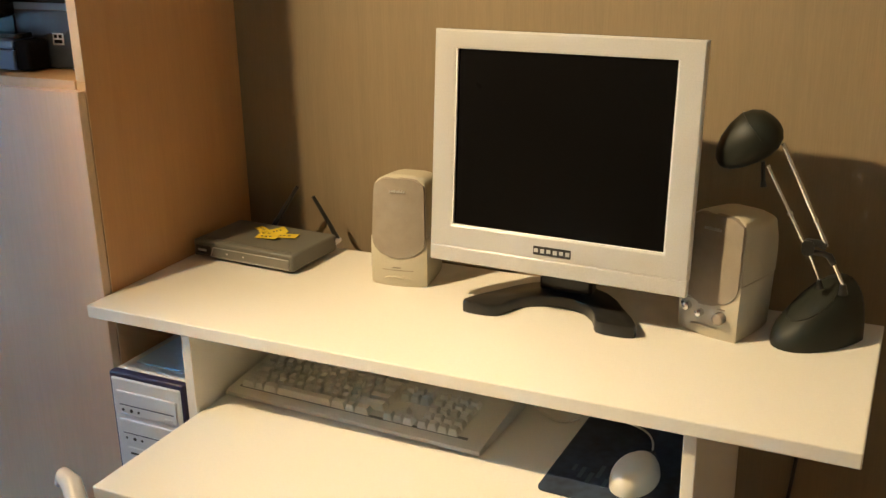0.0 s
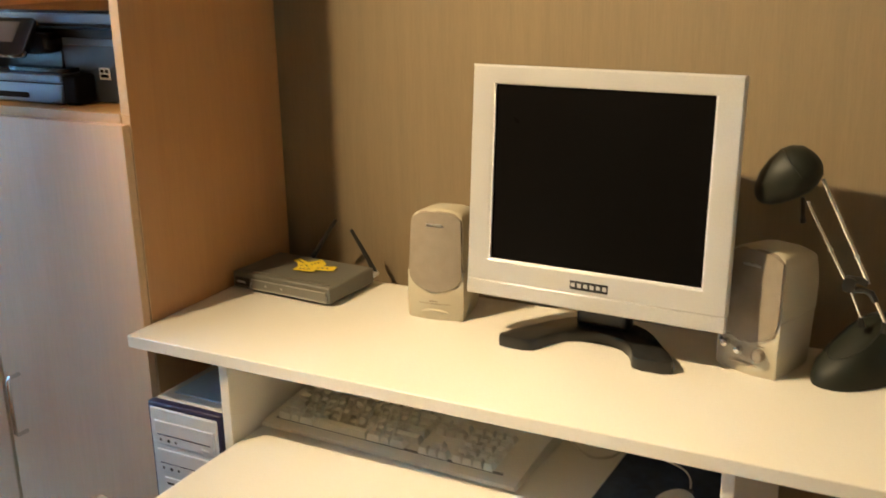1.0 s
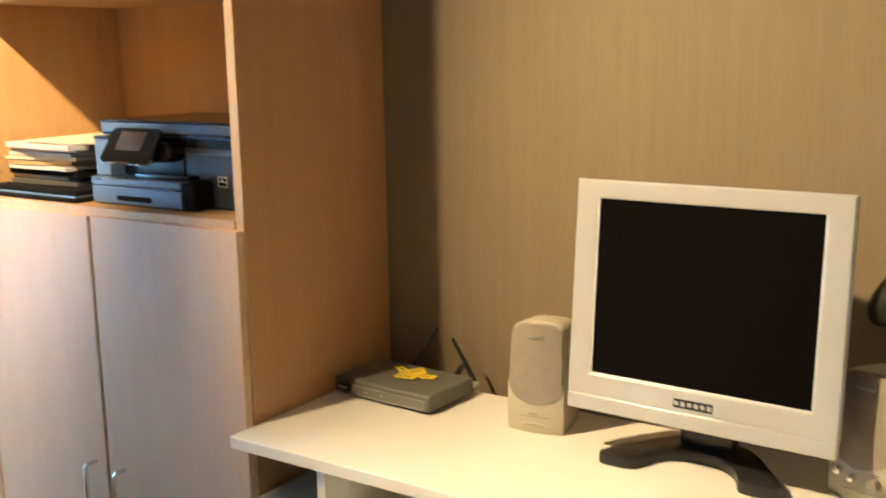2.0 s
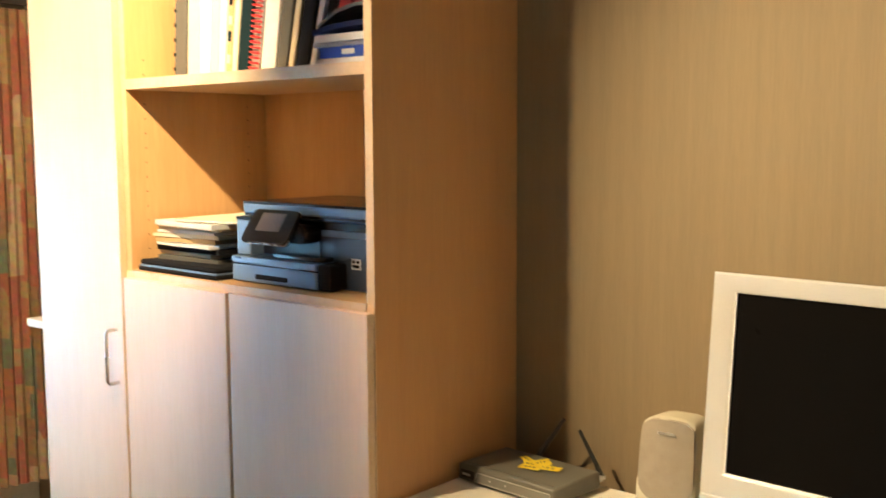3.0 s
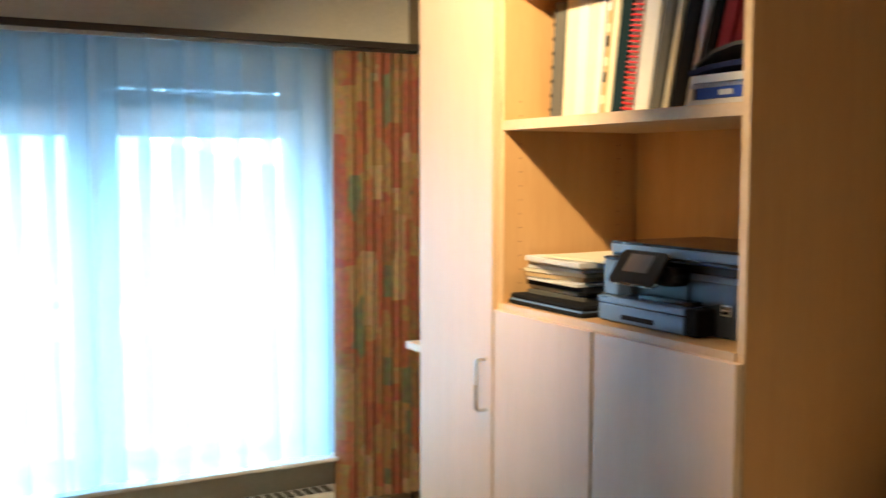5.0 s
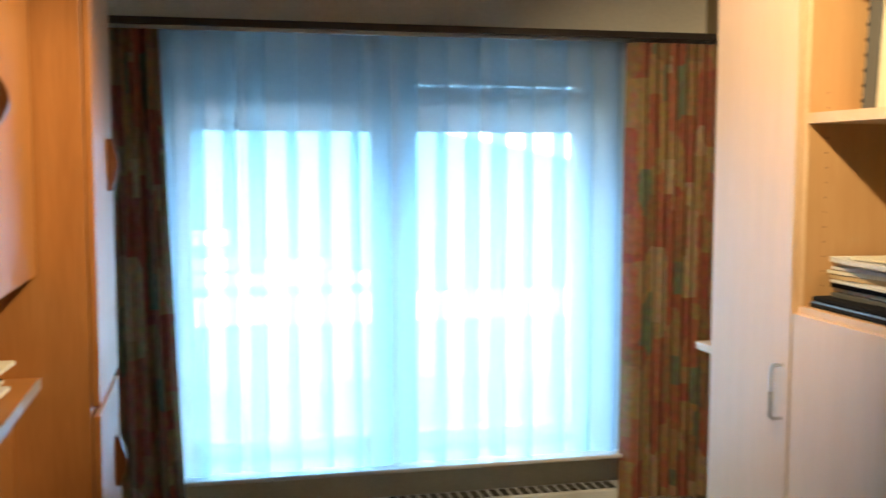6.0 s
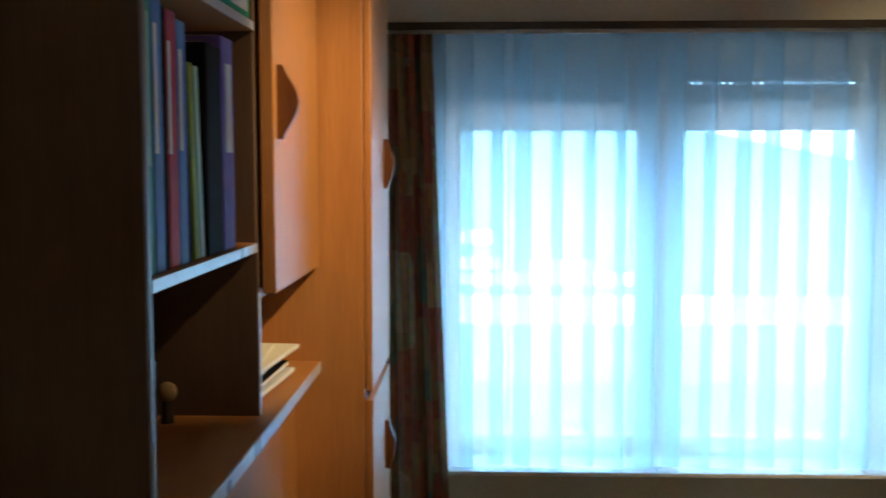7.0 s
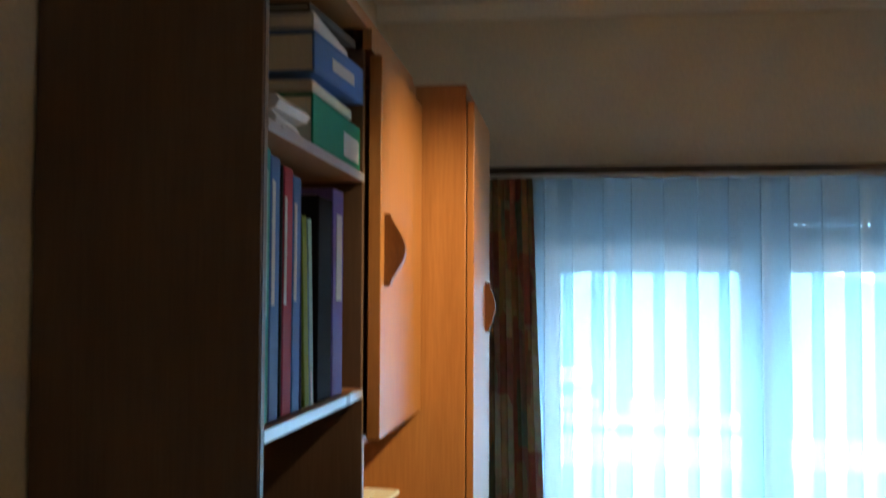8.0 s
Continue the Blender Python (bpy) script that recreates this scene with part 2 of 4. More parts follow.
# curtains
def cloth(name, path, z0, z1, mat, label, category, parent=None, flare=0.0, rows=14):
    """A hanging cloth along a path of (x, y); u is the length of cloth."""
    verts, faces, uvs = [], [], []
    us = [0.0]
    for a, b in zip(path, path[1:]):
        us.append(us[-1] + math.dist(a, b))
    xc = sum(p[0] for p in path) / len(path)
    for k in range(rows + 1):
        f = k / rows
        for (x, y), u in zip(path, us):
            w = 0.55 + 0.45 * min(1.0, f * 3)
            verts.append((xc + (x - xc) * w + 0.004 * math.sin(9 * y + 4 * f), y + flare * f * (y - path[0][1]) / (path[-1][1] - path[0][1]), z1 + (z0 - z1) * f + 0.004 * math.sin(23 * y) * (k == rows)))
            uvs.append((u, z1 + (z0 - z1) * f))
    n = len(path)
    for k in range(rows):
        for i in range(n - 1):
            faces.append((k * n + i, k * n + i + 1, (k + 1) * n + i + 1, (k + 1) * n + i))
    me = bpy.data.meshes.new(name)
    me.from_pydata(verts, [], faces)
    lay = me.uv_layers.new(name="cloth")
    for lp in me.loops:
        lay.data[lp.index].uv = uvs[lp.vertex_index]
    me.polygons.foreach_set("use_smooth", [True] * len(me.polygons))
    me.materials.append(mat)
    ob = new(name, me)
    if parent:
        ob.parent = parent
        return ob
    return tagged(ob, label, category)


sheer = bpy.data.materials.new("sheer_voile")
sheer.use_nodes = True
n, l = sheer.node_tree.nodes, sheer.node_tree.links
n.remove(n["Principled BSDF"])
tr, tl, df = n.new("ShaderNodeBsdfTransparent"), n.new("ShaderNodeBsdfTranslucent"), n.new("ShaderNodeBsdfDiffuse")
tr.inputs["Color"].default_value = (0.80, 0.96, 1.0, 1)
tl.inputs["Color"].default_value = (0.80, 0.82, 0.90, 1)
df.inputs["Color"].default_value = (0.30, 0.31, 0.36, 1)
m1, m2 = n.new("ShaderNodeMixShader"), n.new("ShaderNodeMixShader")
m1.inputs["Fac"].default_value = 0.18
weave = n.new("ShaderNodeTexNoise")
weave.inputs["Scale"].default_value = 90
wr = n.new("ShaderNodeMapRange")
wr.inputs["To Min"].default_value, wr.inputs["To Max"].default_value = 0.48, 0.60
l.new(weave.outputs["Fac"], wr.inputs["Value"])
l.new(wr.outputs["Result"], m2.inputs["Fac"])
l.new(tl.outputs[0], m1.inputs[1])
l.new(df.outputs[0], m1.inputs[2])
l.new(tr.outputs[0], m2.inputs[1])
l.new(m1.outputs[0], m2.inputs[2])
l.new(m2.outputs[0], n["Material Output"].inputs[0])

# sheer: soft pleats in which the cloth lies three deep
rnd = random.Random(4)
path, y = [], -0.17
while y < 1.36:
    per = 0.094 + rnd.uniform(-0.014, 0.014)
    over = 0.042 + rnd.uniform(-0.014, 0.012)
    mid = 0.047 + over / 2
    for dy, dx in ((0, 0.0), (0.02, 0.004), (0.04, 0.008), (mid - 0.006, 0.012), (mid, 0.010), (mid - over * 0.5, 0.003), (mid - over, -0.004), (mid - over + 0.006, -0.007), (mid, -0.008), (0.085, -0.005)):
        path.append((XW + 0.075 + dx, y + dy))
    y += per
cloth("sheer_curtain", path, 0.456, 1.819, sheer, "white pleated sheer curtain drawn across the bright window", "curtain", rows=10)

drape = bpy.data.materials.new("patchwork_cloth")
drape.use_nodes = True
n, l = drape.node_tree.nodes, drape.node_tree.links
b = n["Principled BSDF"]
b.inputs["Roughness"].default_value = 0.9
uv = n.new("ShaderNodeUVMap")
uv.uv_map = "cloth"
mp = n.new("ShaderNodeMapping")
mp.inputs["Scale"].default_value = (12.5, 6.2, 1)
l.new(uv.outputs["UV"], mp.inputs["Vector"])
vo = n.new("ShaderNodeTexVoronoi")
vo.distance, vo.inputs["Scale"].default_value, vo.inputs["Randomness"].default_value = "CHEBYCHEV", 1.0, 0.8
l.new(mp.outputs["Vector"], vo.inputs["Vector"])
sp = n.new("ShaderNodeSeparateColor")
l.new(vo.outputs["Color"], sp.inputs["Color"])
rp = n.new("ShaderNodeValToRGB")
rp.color_ramp.interpolation = "CONSTANT"
for i, (pos, c) in enumerate(((0.0, (0.40, 0.13, 0.085)), (0.20, (0.42, 0.26, 0.125)), (0.42, (0.20, 0.22, 0.14)), (0.54, (0.52, 0.36, 0.22)), (0.70, (0.46, 0.17, 0.10)), (0.86, (0.34, 0.19, 0.10)))):
    e = rp.color_ramp.elements[i] if i < 2 else rp.color_ramp.elements.new(pos)
    e.position, e.color = pos, (*c, 1)
l.new(sp.outputs["Red"], rp.inputs["Fac"])
ns = n.new("ShaderNodeTexNoise")
ns.inputs["Scale"].default_value = 40
l.new(uv.outputs["UV"], ns.inputs["Vector"])
mx = n.new("ShaderNodeMix")
mx.data_type, mx.blend_type = "RGBA", "MULTIPLY"
mx.inputs["Factor"].default_value = 0.65
l.new(rp.outputs["Color"], mx.inputs["A"])
l.new(ns.outputs["Color"], mx.inputs["B"])
l.new(mx.outputs["Result"], b.inputs["Base Color"])
through_light, blend_ = n.new("ShaderNodeBsdfTranslucent"), n.new("ShaderNodeMixShader")
blend_.inputs["Fac"].default_value = 0.10
l.new(mx.outputs["Result"], through_light.inputs["Color"])
l.new(b.outputs[0], blend_.inputs[1])
l.new(through_light.outputs[0], blend_.inputs[2])
l.new(blend_.outputs[0], n["Material Output"].inputs[0])


def folds(y0, y1, x, depth, pitch, seed):
    r, out, k = random.Random(seed), [], 0
    steps = int((y1 - y0) / pitch * 10)
    ph = r.uniform(0, 6)
    for i in range(steps + 1):
        y = y0 + (y1 - y0) * i / steps
        a = 2 * math.pi * (y - y0) / pitch + ph + 0.7 * math.sin(11 * y + ph)
        swing = 0.65 + 0.35 * math.sin(2.3 * y / pitch + seed)
        out.append((x + depth * swing * math.sin(a), y + 0.12 * pitch * math.sin(2 * a)))
    return out


cloth("drape_curtain", [(XW + 0.110, 1.318), (XW + 0.128, 1.326), (XW + 0.146, 1.338), (XW + 0.156, 1.352)] + folds(1.368, 1.645, XW + 0.145, 0.021, 0.034, 1), 0.30, 1.812, drape, "gathered patchwork curtain in rust, ochre and green", "curtain")
cloth("drape_curtain", folds(-0.33, -0.142, XW + 0.145, 0.030, 0.034, 2), 0.28, 1.812, drape, "gathered patchwork curtain in shade beside the tall cupboard", "curtain", flare=0.055)
rail = thing("curtain_rail", pose(XW, 0, 1.8135), "dark brown wooden curtain rail above the window", "curtain rail")
part("top_board", boxes((0, 0.18, -0.34, 1.655, 0.018, 0.027), bevel=0.002), RAIL, rail)
part("fascia", boxes((0.178, 0.19, -0.34, 1.655, 0.006, 0.0275), bevel=0.002), RAIL, rail)
part("track", boxes((0.06, 0.08, -0.33, 1.65, 0.006, 0.018)), UPVC, rail, "white curtain track")

# convector under the sill
conv = thing("convector", pose(XW, 0, 0), "white convector heater with a slotted top under the window", "heater")
part("casing", boxes((0.002, 0.10, -0.25, 1.36, 0.05, 0.325), bevel=0.006), UPVC, conv)
y = 0.55
while y < 1.32:
    part("slot", boxes((0.02, 0.085, y, y + 0.022, 0.322, 0.3275)), BLACK, conv)
    y += 0.034

# ---- beech wall cabinet ----
# XC: outer side; YC: front of carcass; YDR: front of the doors, which stand proud of it
XC, YC, YDR, XL, XG, XCL = -1.2295, 1.246, 1.227, -1.981, -1.6205, -2.3585
ZS, ZL, ZT = 1.51, 1.099, 2.15
XI, ZJ = XC - 0.0185, ZL + 0.014
cab = thing("wall_cabinet", O, "beech veneer cabinet with open shelves over closed doors", "cabinet")
sp_ = part("side_panel", boxes((XI, XC, YC + 0.0012, YD - 0.005, ZJ, ZT), bevel=0.0002), BEECH_SHADED, cab)
part("front_edging", boxes((XI, XC, YC - 0.0006, YC + 0.0012, ZJ + 0.0004, ZT)), BEECH_EDGE, sp_, "pale front edging")
lp_ = part("side_panel", boxes((XI, XC - 0.0003, YC + 0.0012, YD - 0.005, 0, ZJ), bevel=0.0002), BEECH_SHADED, cab)
part("front_edging", boxes((XI, XC - 0.0003, YC - 0.0006, YC + 0.0012, 0, ZJ - 0.0005)), BEECH_EDGE, lp_, "pale front edging")
part("divider", boxes((XG - 0.009, XG + 0.009, YC, YD - 0.03, 0.08, ZL - 0.001)), BEECH_IN, cab)
dv_ = part("divider", boxes((XL - 0.022, XL, YC + 0.001, YD - 0.03, ZL + 0.0165, ZT - 0.02), bevel=0.0015), BEECH_IN, cab)
part("front_edging", boxes((XL - 0.0215, XL - 0.0005, YC - 0.0008, YC + 0.001, ZL + 0.017, ZT - 0.02)), BEECH_EDGE, dv_, "pale front edging")
for k in range(14):
    for y_ in (YC + 0.045, YD - 0.085):
        part("peg_hole", tube([(XL - 0.0002, y_, 1.16 + 0.032 * k), (XL + 0.0004, y_, 1.16 + 0.032 * k)], 0.0018, 8), HANDLE_WOOD, dv_)
part("side_panel", boxes((XCL, XCL + 0.018, YC, YD - 0.005, 0, ZT), bevel=0.0015), BEECH_SHADED, cab)
part("back_panel", boxes((XCL + 0.018, XI, YD - 0.03, YD - 0.012, 0, ZT - 0.02)), BEECH_IN, cab)
part("top_panel", boxes((XCL + 0.018, XI, YC, YD - 0.03, ZT - 0.02, ZT)), BEECH_SHADED, cab)
for z_, y_ in ((ZS, YC), (1.83, YC)):
    sf = part("shelf", boxes((XL, XI, y_ + 0.001, YD - 0.03, z_, z_ + 0.023), bevel=0.0015), BEECH_IN, cab)
    part("front_edging", boxes((XL, XI, y_ - 0.0008, y_ + 0.001, z_ + 0.0005, z_ + 0.0225)), BEECH_EDGE, sf, "pale front edging")
sf = part("bottom_shelf", boxes((XL - 0.022, XI, YC - 0.003, YD - 0.03, ZL - 0.0005, ZL + 0.0165), bevel=0.0015), BEECH_IN, cab)
part("front_edging", boxes((XL - 0.022, XI, YC - 0.0048, YC - 0.003, ZL, ZL + 0.016)), BEECH_EDGE, sf, "pale front edging")


def bow_handle(parent, x, y, z0, z1):
    d = 0.028
    part("handle", tube([(x, y, z0), (x, y - d * 0.8, z0), (x, y - d, z0 + 0.006), (x, y - d, (z0 + z1) / 2), (x, y - d, z1 - 0.006), (x, y - d * 0.8, z1), (x, y, z1)], 0.0042, 8), CHROME, parent, "slim chrome bow handle")


def cab_door(x0, x1, z0, z1, hx, hz0, hz1):
    d = part("door", boxes((x0 + 0.0008, x1 - 0.0008, YDR, YDR + 0.0165, z0, z1), bevel=0.0012), BEECH_LIT, cab)
    part("door_edging", boxes((x1 - 0.0008, x1, YDR + 0.0004, YDR + 0.0163, z0 + 0.0004, z1 - 0.0004), (x0, x0 + 0.0008, YDR + 0.0004, YDR + 0.0163, z0 + 0.0004, z1 - 0.0004)), BEECH_EDGE, d, "pale edging strip")
    bow_handle(d, hx, YDR, hz0, hz1)


cab_door(XCL, XL - 0.0165, 0.08, ZT, -2.0225, 0.860, 0.980)
cab_door(XL - 0.0085, XG - 0.0045, 0.08, ZL + 0.001, XG - 0.037, 0.478, 0.598)
cab_door(XG + 0.0045, XC - 0.001, 0.08, ZL + 0.001, XG + 0.050, 0.478, 0.598)
part("plinth", boxes((XCL + 0.018, XI, YC + 0.05, YC + 0.07, 0, 0.08)), BEECH_SHADED, cab)
# small corner shelf beside it
cs = thing("corner_shelf", pose(0, 0, 0), "small beech corner shelf between cabinet and curtain", "shelf")
part("board", boxes((-2.525, XCL - 0.002, 1.27, YD - 0.06, 0.925, 0.945), bevel=0.002), BEECH_EDGE, cs)
part("side_panel", boxes((-2.395, XCL - 0.002, 1.29, YD - 0.06, 0, 0.925)), BEECH_SHADED, cs)

# ---- desk ----
ZD = 0.75
desk = thing("computer_desk", O, "white laminate computer desk with a pull-out keyboard tray", "desk")
part("top", boxes((-1.2290, -0.016, 1.183, 1.604, ZD - 0.022, ZD), bevel=0.002), WHITE_LAM, desk)
part("side_panel", boxes((-1.050, -1.032, 1.20, 1.59, 0.0, ZD - 0.022), bevel=0.0015), WHITE_LAM, desk)
part("side_panel", boxes((-0.232, -0.214, 1.20, 1.59, 0.0, ZD - 0.022), bevel=0.0015), WHITE_LAM, desk)
part("keyboard_tray", boxes((-1.030, -0.234, 0.956, 1.45, 0.562, 0.582), bevel=0.002), WHITE_LAM, desk)

cable = thing("power_cable", O, "thin dark power cable hanging down the wall under the desk", "cable")
part("cord", tube(flowing([(-0.10, 1.652, 0.735), (-0.112, 1.652, 0.60), (-0.1246, 1.652, 0.479), (-0.133, 1.652, 0.388), (-0.15, 1.652, 0.20), (-0.14, 1.645, 0.02)]), 0.0035, 8), BLACK, cable)

# ---- monitor ----
def monitor():
    W, H, FT, FB = 0.351, 0.281, 0.029, 0.060
    fw = 0.4262
    mo = thing("monitor", pose(-0.494, 1.440, 1.024, 0, 0, -2.3) @ pose(0, 0, 0, -5.3), "silver framed flat monitor on a black crescent foot", "monitor")
    z0, z1 = -H / 2 - FB, H / 2 + FT
    zl = z0 + 0.0255

    def loop(y, g, x=fw / 2, lo=zl, hi=z1):
        return [(-x + g, y, lo + g * 0), (x - g, y, lo + g * 0), (x - g, y, hi - g), (-x + g, y, hi - g)]
    part("bezel", loft([loop(0.012, 0), loop(0.003, 0), loop(0.0, 0.003), [(-W / 2 - 0.003, 0.0, -H / 2 - 0.003), (W / 2 + 0.003, 0.0, -H / 2 - 0.003), (W / 2 + 0.003, 0.0, H / 2 + 0.003), (-W / 2 - 0.003, 0.0, H / 2 + 0.003)],
         [(-W / 2, 0.002, -H / 2), (W / 2, 0.002, -H / 2), (W / 2, 0.002, H / 2), (-W / 2, 0.002, H / 2)], [(-W / 2, 0.012, -H / 2), (W / 2, 0.012, -H / 2), (W / 2, 0.012, H / 2), (-W / 2, 0.012, H / 2)]], caps=False), SILVER, mo)
    part("lower_strip", boxes((-fw / 2 + 0.001, fw / 2 - 0.001, -0.0015, 0.012, z0, z0 + 0.0250), bevel=0.002), SILVER, mo)
    part("screen", boxes((-W / 2, W / 2, 0.006, 0.012, -H / 2, H / 2)), SCREEN, mo, "dark switched-off screen")
    lip = 0.0022
    part("inner_rim", boxes((-W / 2, -W / 2 + lip, 0.0015, 0.008, -H / 2, H / 2), (W / 2 - lip, W / 2, 0.0015, 0.008, -H / 2, H / 2), (-W / 2 + lip, W / 2 - lip, 0.0015, 0.008, -H / 2, -H / 2 + lip)), UPVC, mo, "pale bevel round the screen")
    part("back_cover", loft([[(x * s, y, zz * s - 0.012) for x, zz in rounded(fw - 0.006, z1 - z0 - 0.006, 0.01)] for y, s in ((0.0122, 1.0), (0.022, 0.995), (0.048, 0.80), (0.054, 0.72))]), BLACK, mo)
    b = part("badge", boxes((-0.031, 0.031, -0.0012, 0.001, -H / 2 - 0.028, -H / 2 - 0.014), bevel=0.0005), BLACK, mo, "small dark badge with pale marks")
    for k in range(6):
        x = -0.026 + k * 0.0104
        zm = -H / 2 - 0.021
        part("mark", boxes((x - 0.0032, x + 0.0032, -0.0018, -0.0008, zm - (0.0034 if k % 2 else 0.0026), zm + 0.0032)), SILVER, b)
    ft = new("stand")
    ft.parent = mo
    ft.matrix_local = mo.matrix_world.inverted() @ pose(-0.497, 1.47, ZD)
    tagged(ft, "black crescent-shaped foot")
    # half outline: tip, outer edge of the leg, round back; then the inner arch
    edge = ((0.076, -0.054), (0.082, -0.064), (0.096, -0.069), (0.128, -0.069), (0.141, -0.064), (0.143, -0.056), (0.130, -0.030), (0.107, 0.002), (0.088, 0.032), (0.064, 0.058), (0.034, 0.074), (0.0, 0.079))
    arch = ((0.0, 0.009), (0.024, 0.006), (0.046, -0.005), (0.063, -0.024), (0.072, -0.042))
    outline = [*edge, *[(-x, y) for x, y in edge[-2::-1]], *[(-x, y) for x, y in arch[::-1]], *arch[1:]]

    def ring(z, g):
        n_ = len(outline)
        out = []
        for k in range(n_):
            (ax, ay), (bx, by) = outline[k - 1], outline[(k + 1) % n_]
            d = math.hypot(bx - ax, by - ay)
            out.append((outline[k][0] - (by - ay) / d * g, outline[k][1] + (bx - ax) / d * g, z))
        return out
    part("base", loft([ring(0, 0.0), ring(0.015, 0.0), ring(0.0185, 0.0012), ring(0.020, 0.004)]), BLACK, ft)
    part("neck", boxes((-0.045, 0.045, 0.030, 0.060, 0.018, 0.14), bevel=0.006), BLACK, ft)
    part("hinge", tube([(-0.05, 0.045, 0.125), (0.05, 0.045, 0.125)], 0.014, 14), BLACK, ft)
    return mo


monitor()




# ---- loudspeakers ----
def speaker(m, knobs, label):
    W, D = 0.101, 0.118
    sp = thing("loudspeaker", m, label, "speaker", "desk loudspeakers")

    def ring(z, w, y0, y1, bow=0.008, taper=0.80):
        """A housing section: bowed front, sides drawn in a little towards the back."""
        d, pts = y1 - y0, []
        for k in range(9):
            u = -1 + 2 * k / 8
            pts.append((u * w / 2, y0 + bow * u * u))
        for f, q in ((0.25, 1.0), (0.5, 0.985), (0.72, 0.95), (0.88, 0.89), (0.97, taper)):
            pts.append((w / 2 * q, y0 + bow + (d - bow) * f))
        pts += [(w * 0.25, y1), (-w * 0.25, y1)]
        for f, q in ((0.97, taper), (0.88, 0.89), (0.72, 0.95), (0.5, 0.985), (0.25, 1.0)):
            pts.append((-w / 2 * q, y0 + bow + (d - bow) * f))
        top = max(0.0, z - 0.150) / 0.046
        return [(x, y, z - 0.10 * max(0.0, z - 0.12) / 0.08 * y - 0.010 * min(1.0, top) * (2 * x / W) ** 2) for x, y in pts]
    part("foot_shell", loft([ring(0.0, W * 0.965, 0.002, D - 0.003), ring(0.004, W, 0.0, D), ring(0.040, W * 1.01, 0.0, D + 0.004), ring(0.084, W * 1.01, 0.003, D + 0.009), ring(0.0865, W * 0.99, 0.005, D + 0.008)]), SPK_BODY, sp, "beige lower shell")
    rings = [ring(0.0865, W * 0.965, 0.007, D + 0.0075, 0.008, 0.88), ring(0.120, W * 0.96, 0.009, D + 0.010, 0.008, 0.88)]
    for k in range(1, 5):
        f = k / 4
        rings.append(ring(0.120 + 0.050 * f, W * (0.96 - 0.035 * f * f), 0.009 + 0.006 * f, D + 0.010 - 0.006 * f * f, 0.008, 0.88))
    for k in range(1, 8):
        a = radians(90 * k / 7)
        c = 1 - math.cos(a)
        rings.append(ring(0.170 + 0.026 * math.sin(a), W * 0.925 * (1 - 0.55 * c ** 1.6), 0.015 + 0.018 * c ** 1.4, D + 0.004 - 0.045 * c ** 1.4, 0.008 * (1 - 0.7 * c), 0.88))
    part("housing", loft(rings), SPK_BODY, sp)
    # cloth grille: a slab on the front, arched at the top and round at the foot
    g, rows_g = [], 18
    for k in range(rows_g + 1):
        f = k / rows_g
        zz = 0.052 + 0.138 * f
        wid = 0.5 * W * (0.955 - 0.075 * f ** 1.6)
        if f < 0.24:
            wid *= math.sqrt(max(0.05, 1 - ((0.24 - f) / 0.24) ** 2.3))
        if f > 0.93:
            wid *= 1 - 0.30 * ((f - 0.93) / 0.07) ** 2
        back = 0.002 + 0.013 * max(0.0, (zz - 0.05) / 0.14) ** 1.3
        front, rear = [], []
        for j in range(13):
            x = (-1 + 2 * j / 12) * wid
            y = back + 0.008 * (x / (W / 2)) ** 2
            za = zz - 0.010 * f ** 5 * (2 * x / W) ** 2
            front.append((x, y - 0.0035, za))
            rear.append((x, y + 0.007, za))
        g.append(front + rear[::-1])
    part("grille", loft(g), SPK_GRILLE, sp, "grey-brown cloth grille")
    for k in range(7):
        x = -0.0135 + 0.0042 * k
        part("maker_mark", boxes((x, x + 0.0026, 0.0062, 0.0085, 0.1665, 0.1665 + (0.0042 if k % 3 else 0.0034))), SILVER, sp)
    arch = [(0.036 * math.cos(a), 0.0015 + 0.008 * math.cos(a) ** 2 - 0.002 * math.sin(a), 0.001 + 0.017 * math.sin(a)) for a in (math.pi * q / 14 for q in range(15))]
    part("foot_arch", tube(arch, 0.0024, 8), SPK_BODY, sp, "moulded arch over the foot")
    part("foot_recess", loft([[(x * 0.9, y + d_, z * 0.88) for x, y, z in arch] for d_ in (-0.0012, 0.004)]), SPK_BODY, sp)
    if knobs:
        for x, r, zz, mk in ((-0.030, 0.0062, 0.042, CHROME), (-0.006, 0.0055, 0.038, CHROME), (0.026, 0.0095, 0.036, SPK_GRILLE)):
            y = 0.008 * (x / (W / 2)) ** 2
            part("knob", tube([(x, y + 0.001, zz), (x, y - 0.008, zz), (x, y - 0.0105, zz), (x, y - 0.0115, zz)], [r, r, r * 0.88, r * 0.55], 18), mk, sp)
            part("knob_mark", boxes((x - 0.006, x + 0.006, y - 0.0006, y + 0.001, zz + 0.0125, zz + 0.0137)), SPK_GRILLE, sp)
        part("socket", tube([(-0.042, 0.0045, 0.042), (-0.042, 0.0060, 0.042)], 0.0034, 10), BLACK, sp)
        part("socket_ring", tube([(-0.042 + 0.004 * math.cos(a), 0.0048, 0.042 + 0.004 * math.sin(a)) for a in (2 * math.pi * q / 12 for q in range(13))], 0.0008, 6), CHROME, sp)
    else:
        part("printed_line", tube([(x, 0.008 * (x / 0.0505) ** 2 - 0.0002, 0.030) for x in (-0.028 + 0.0056 * q for q in range(11))], 0.0007, 5), SPK_GRILLE, sp)
        part("printed_mark", boxes((-0.009, 0.006, -0.0006, 0.001, 0.0335, 0.0355)), SPK_GRILLE, sp)
    return sp


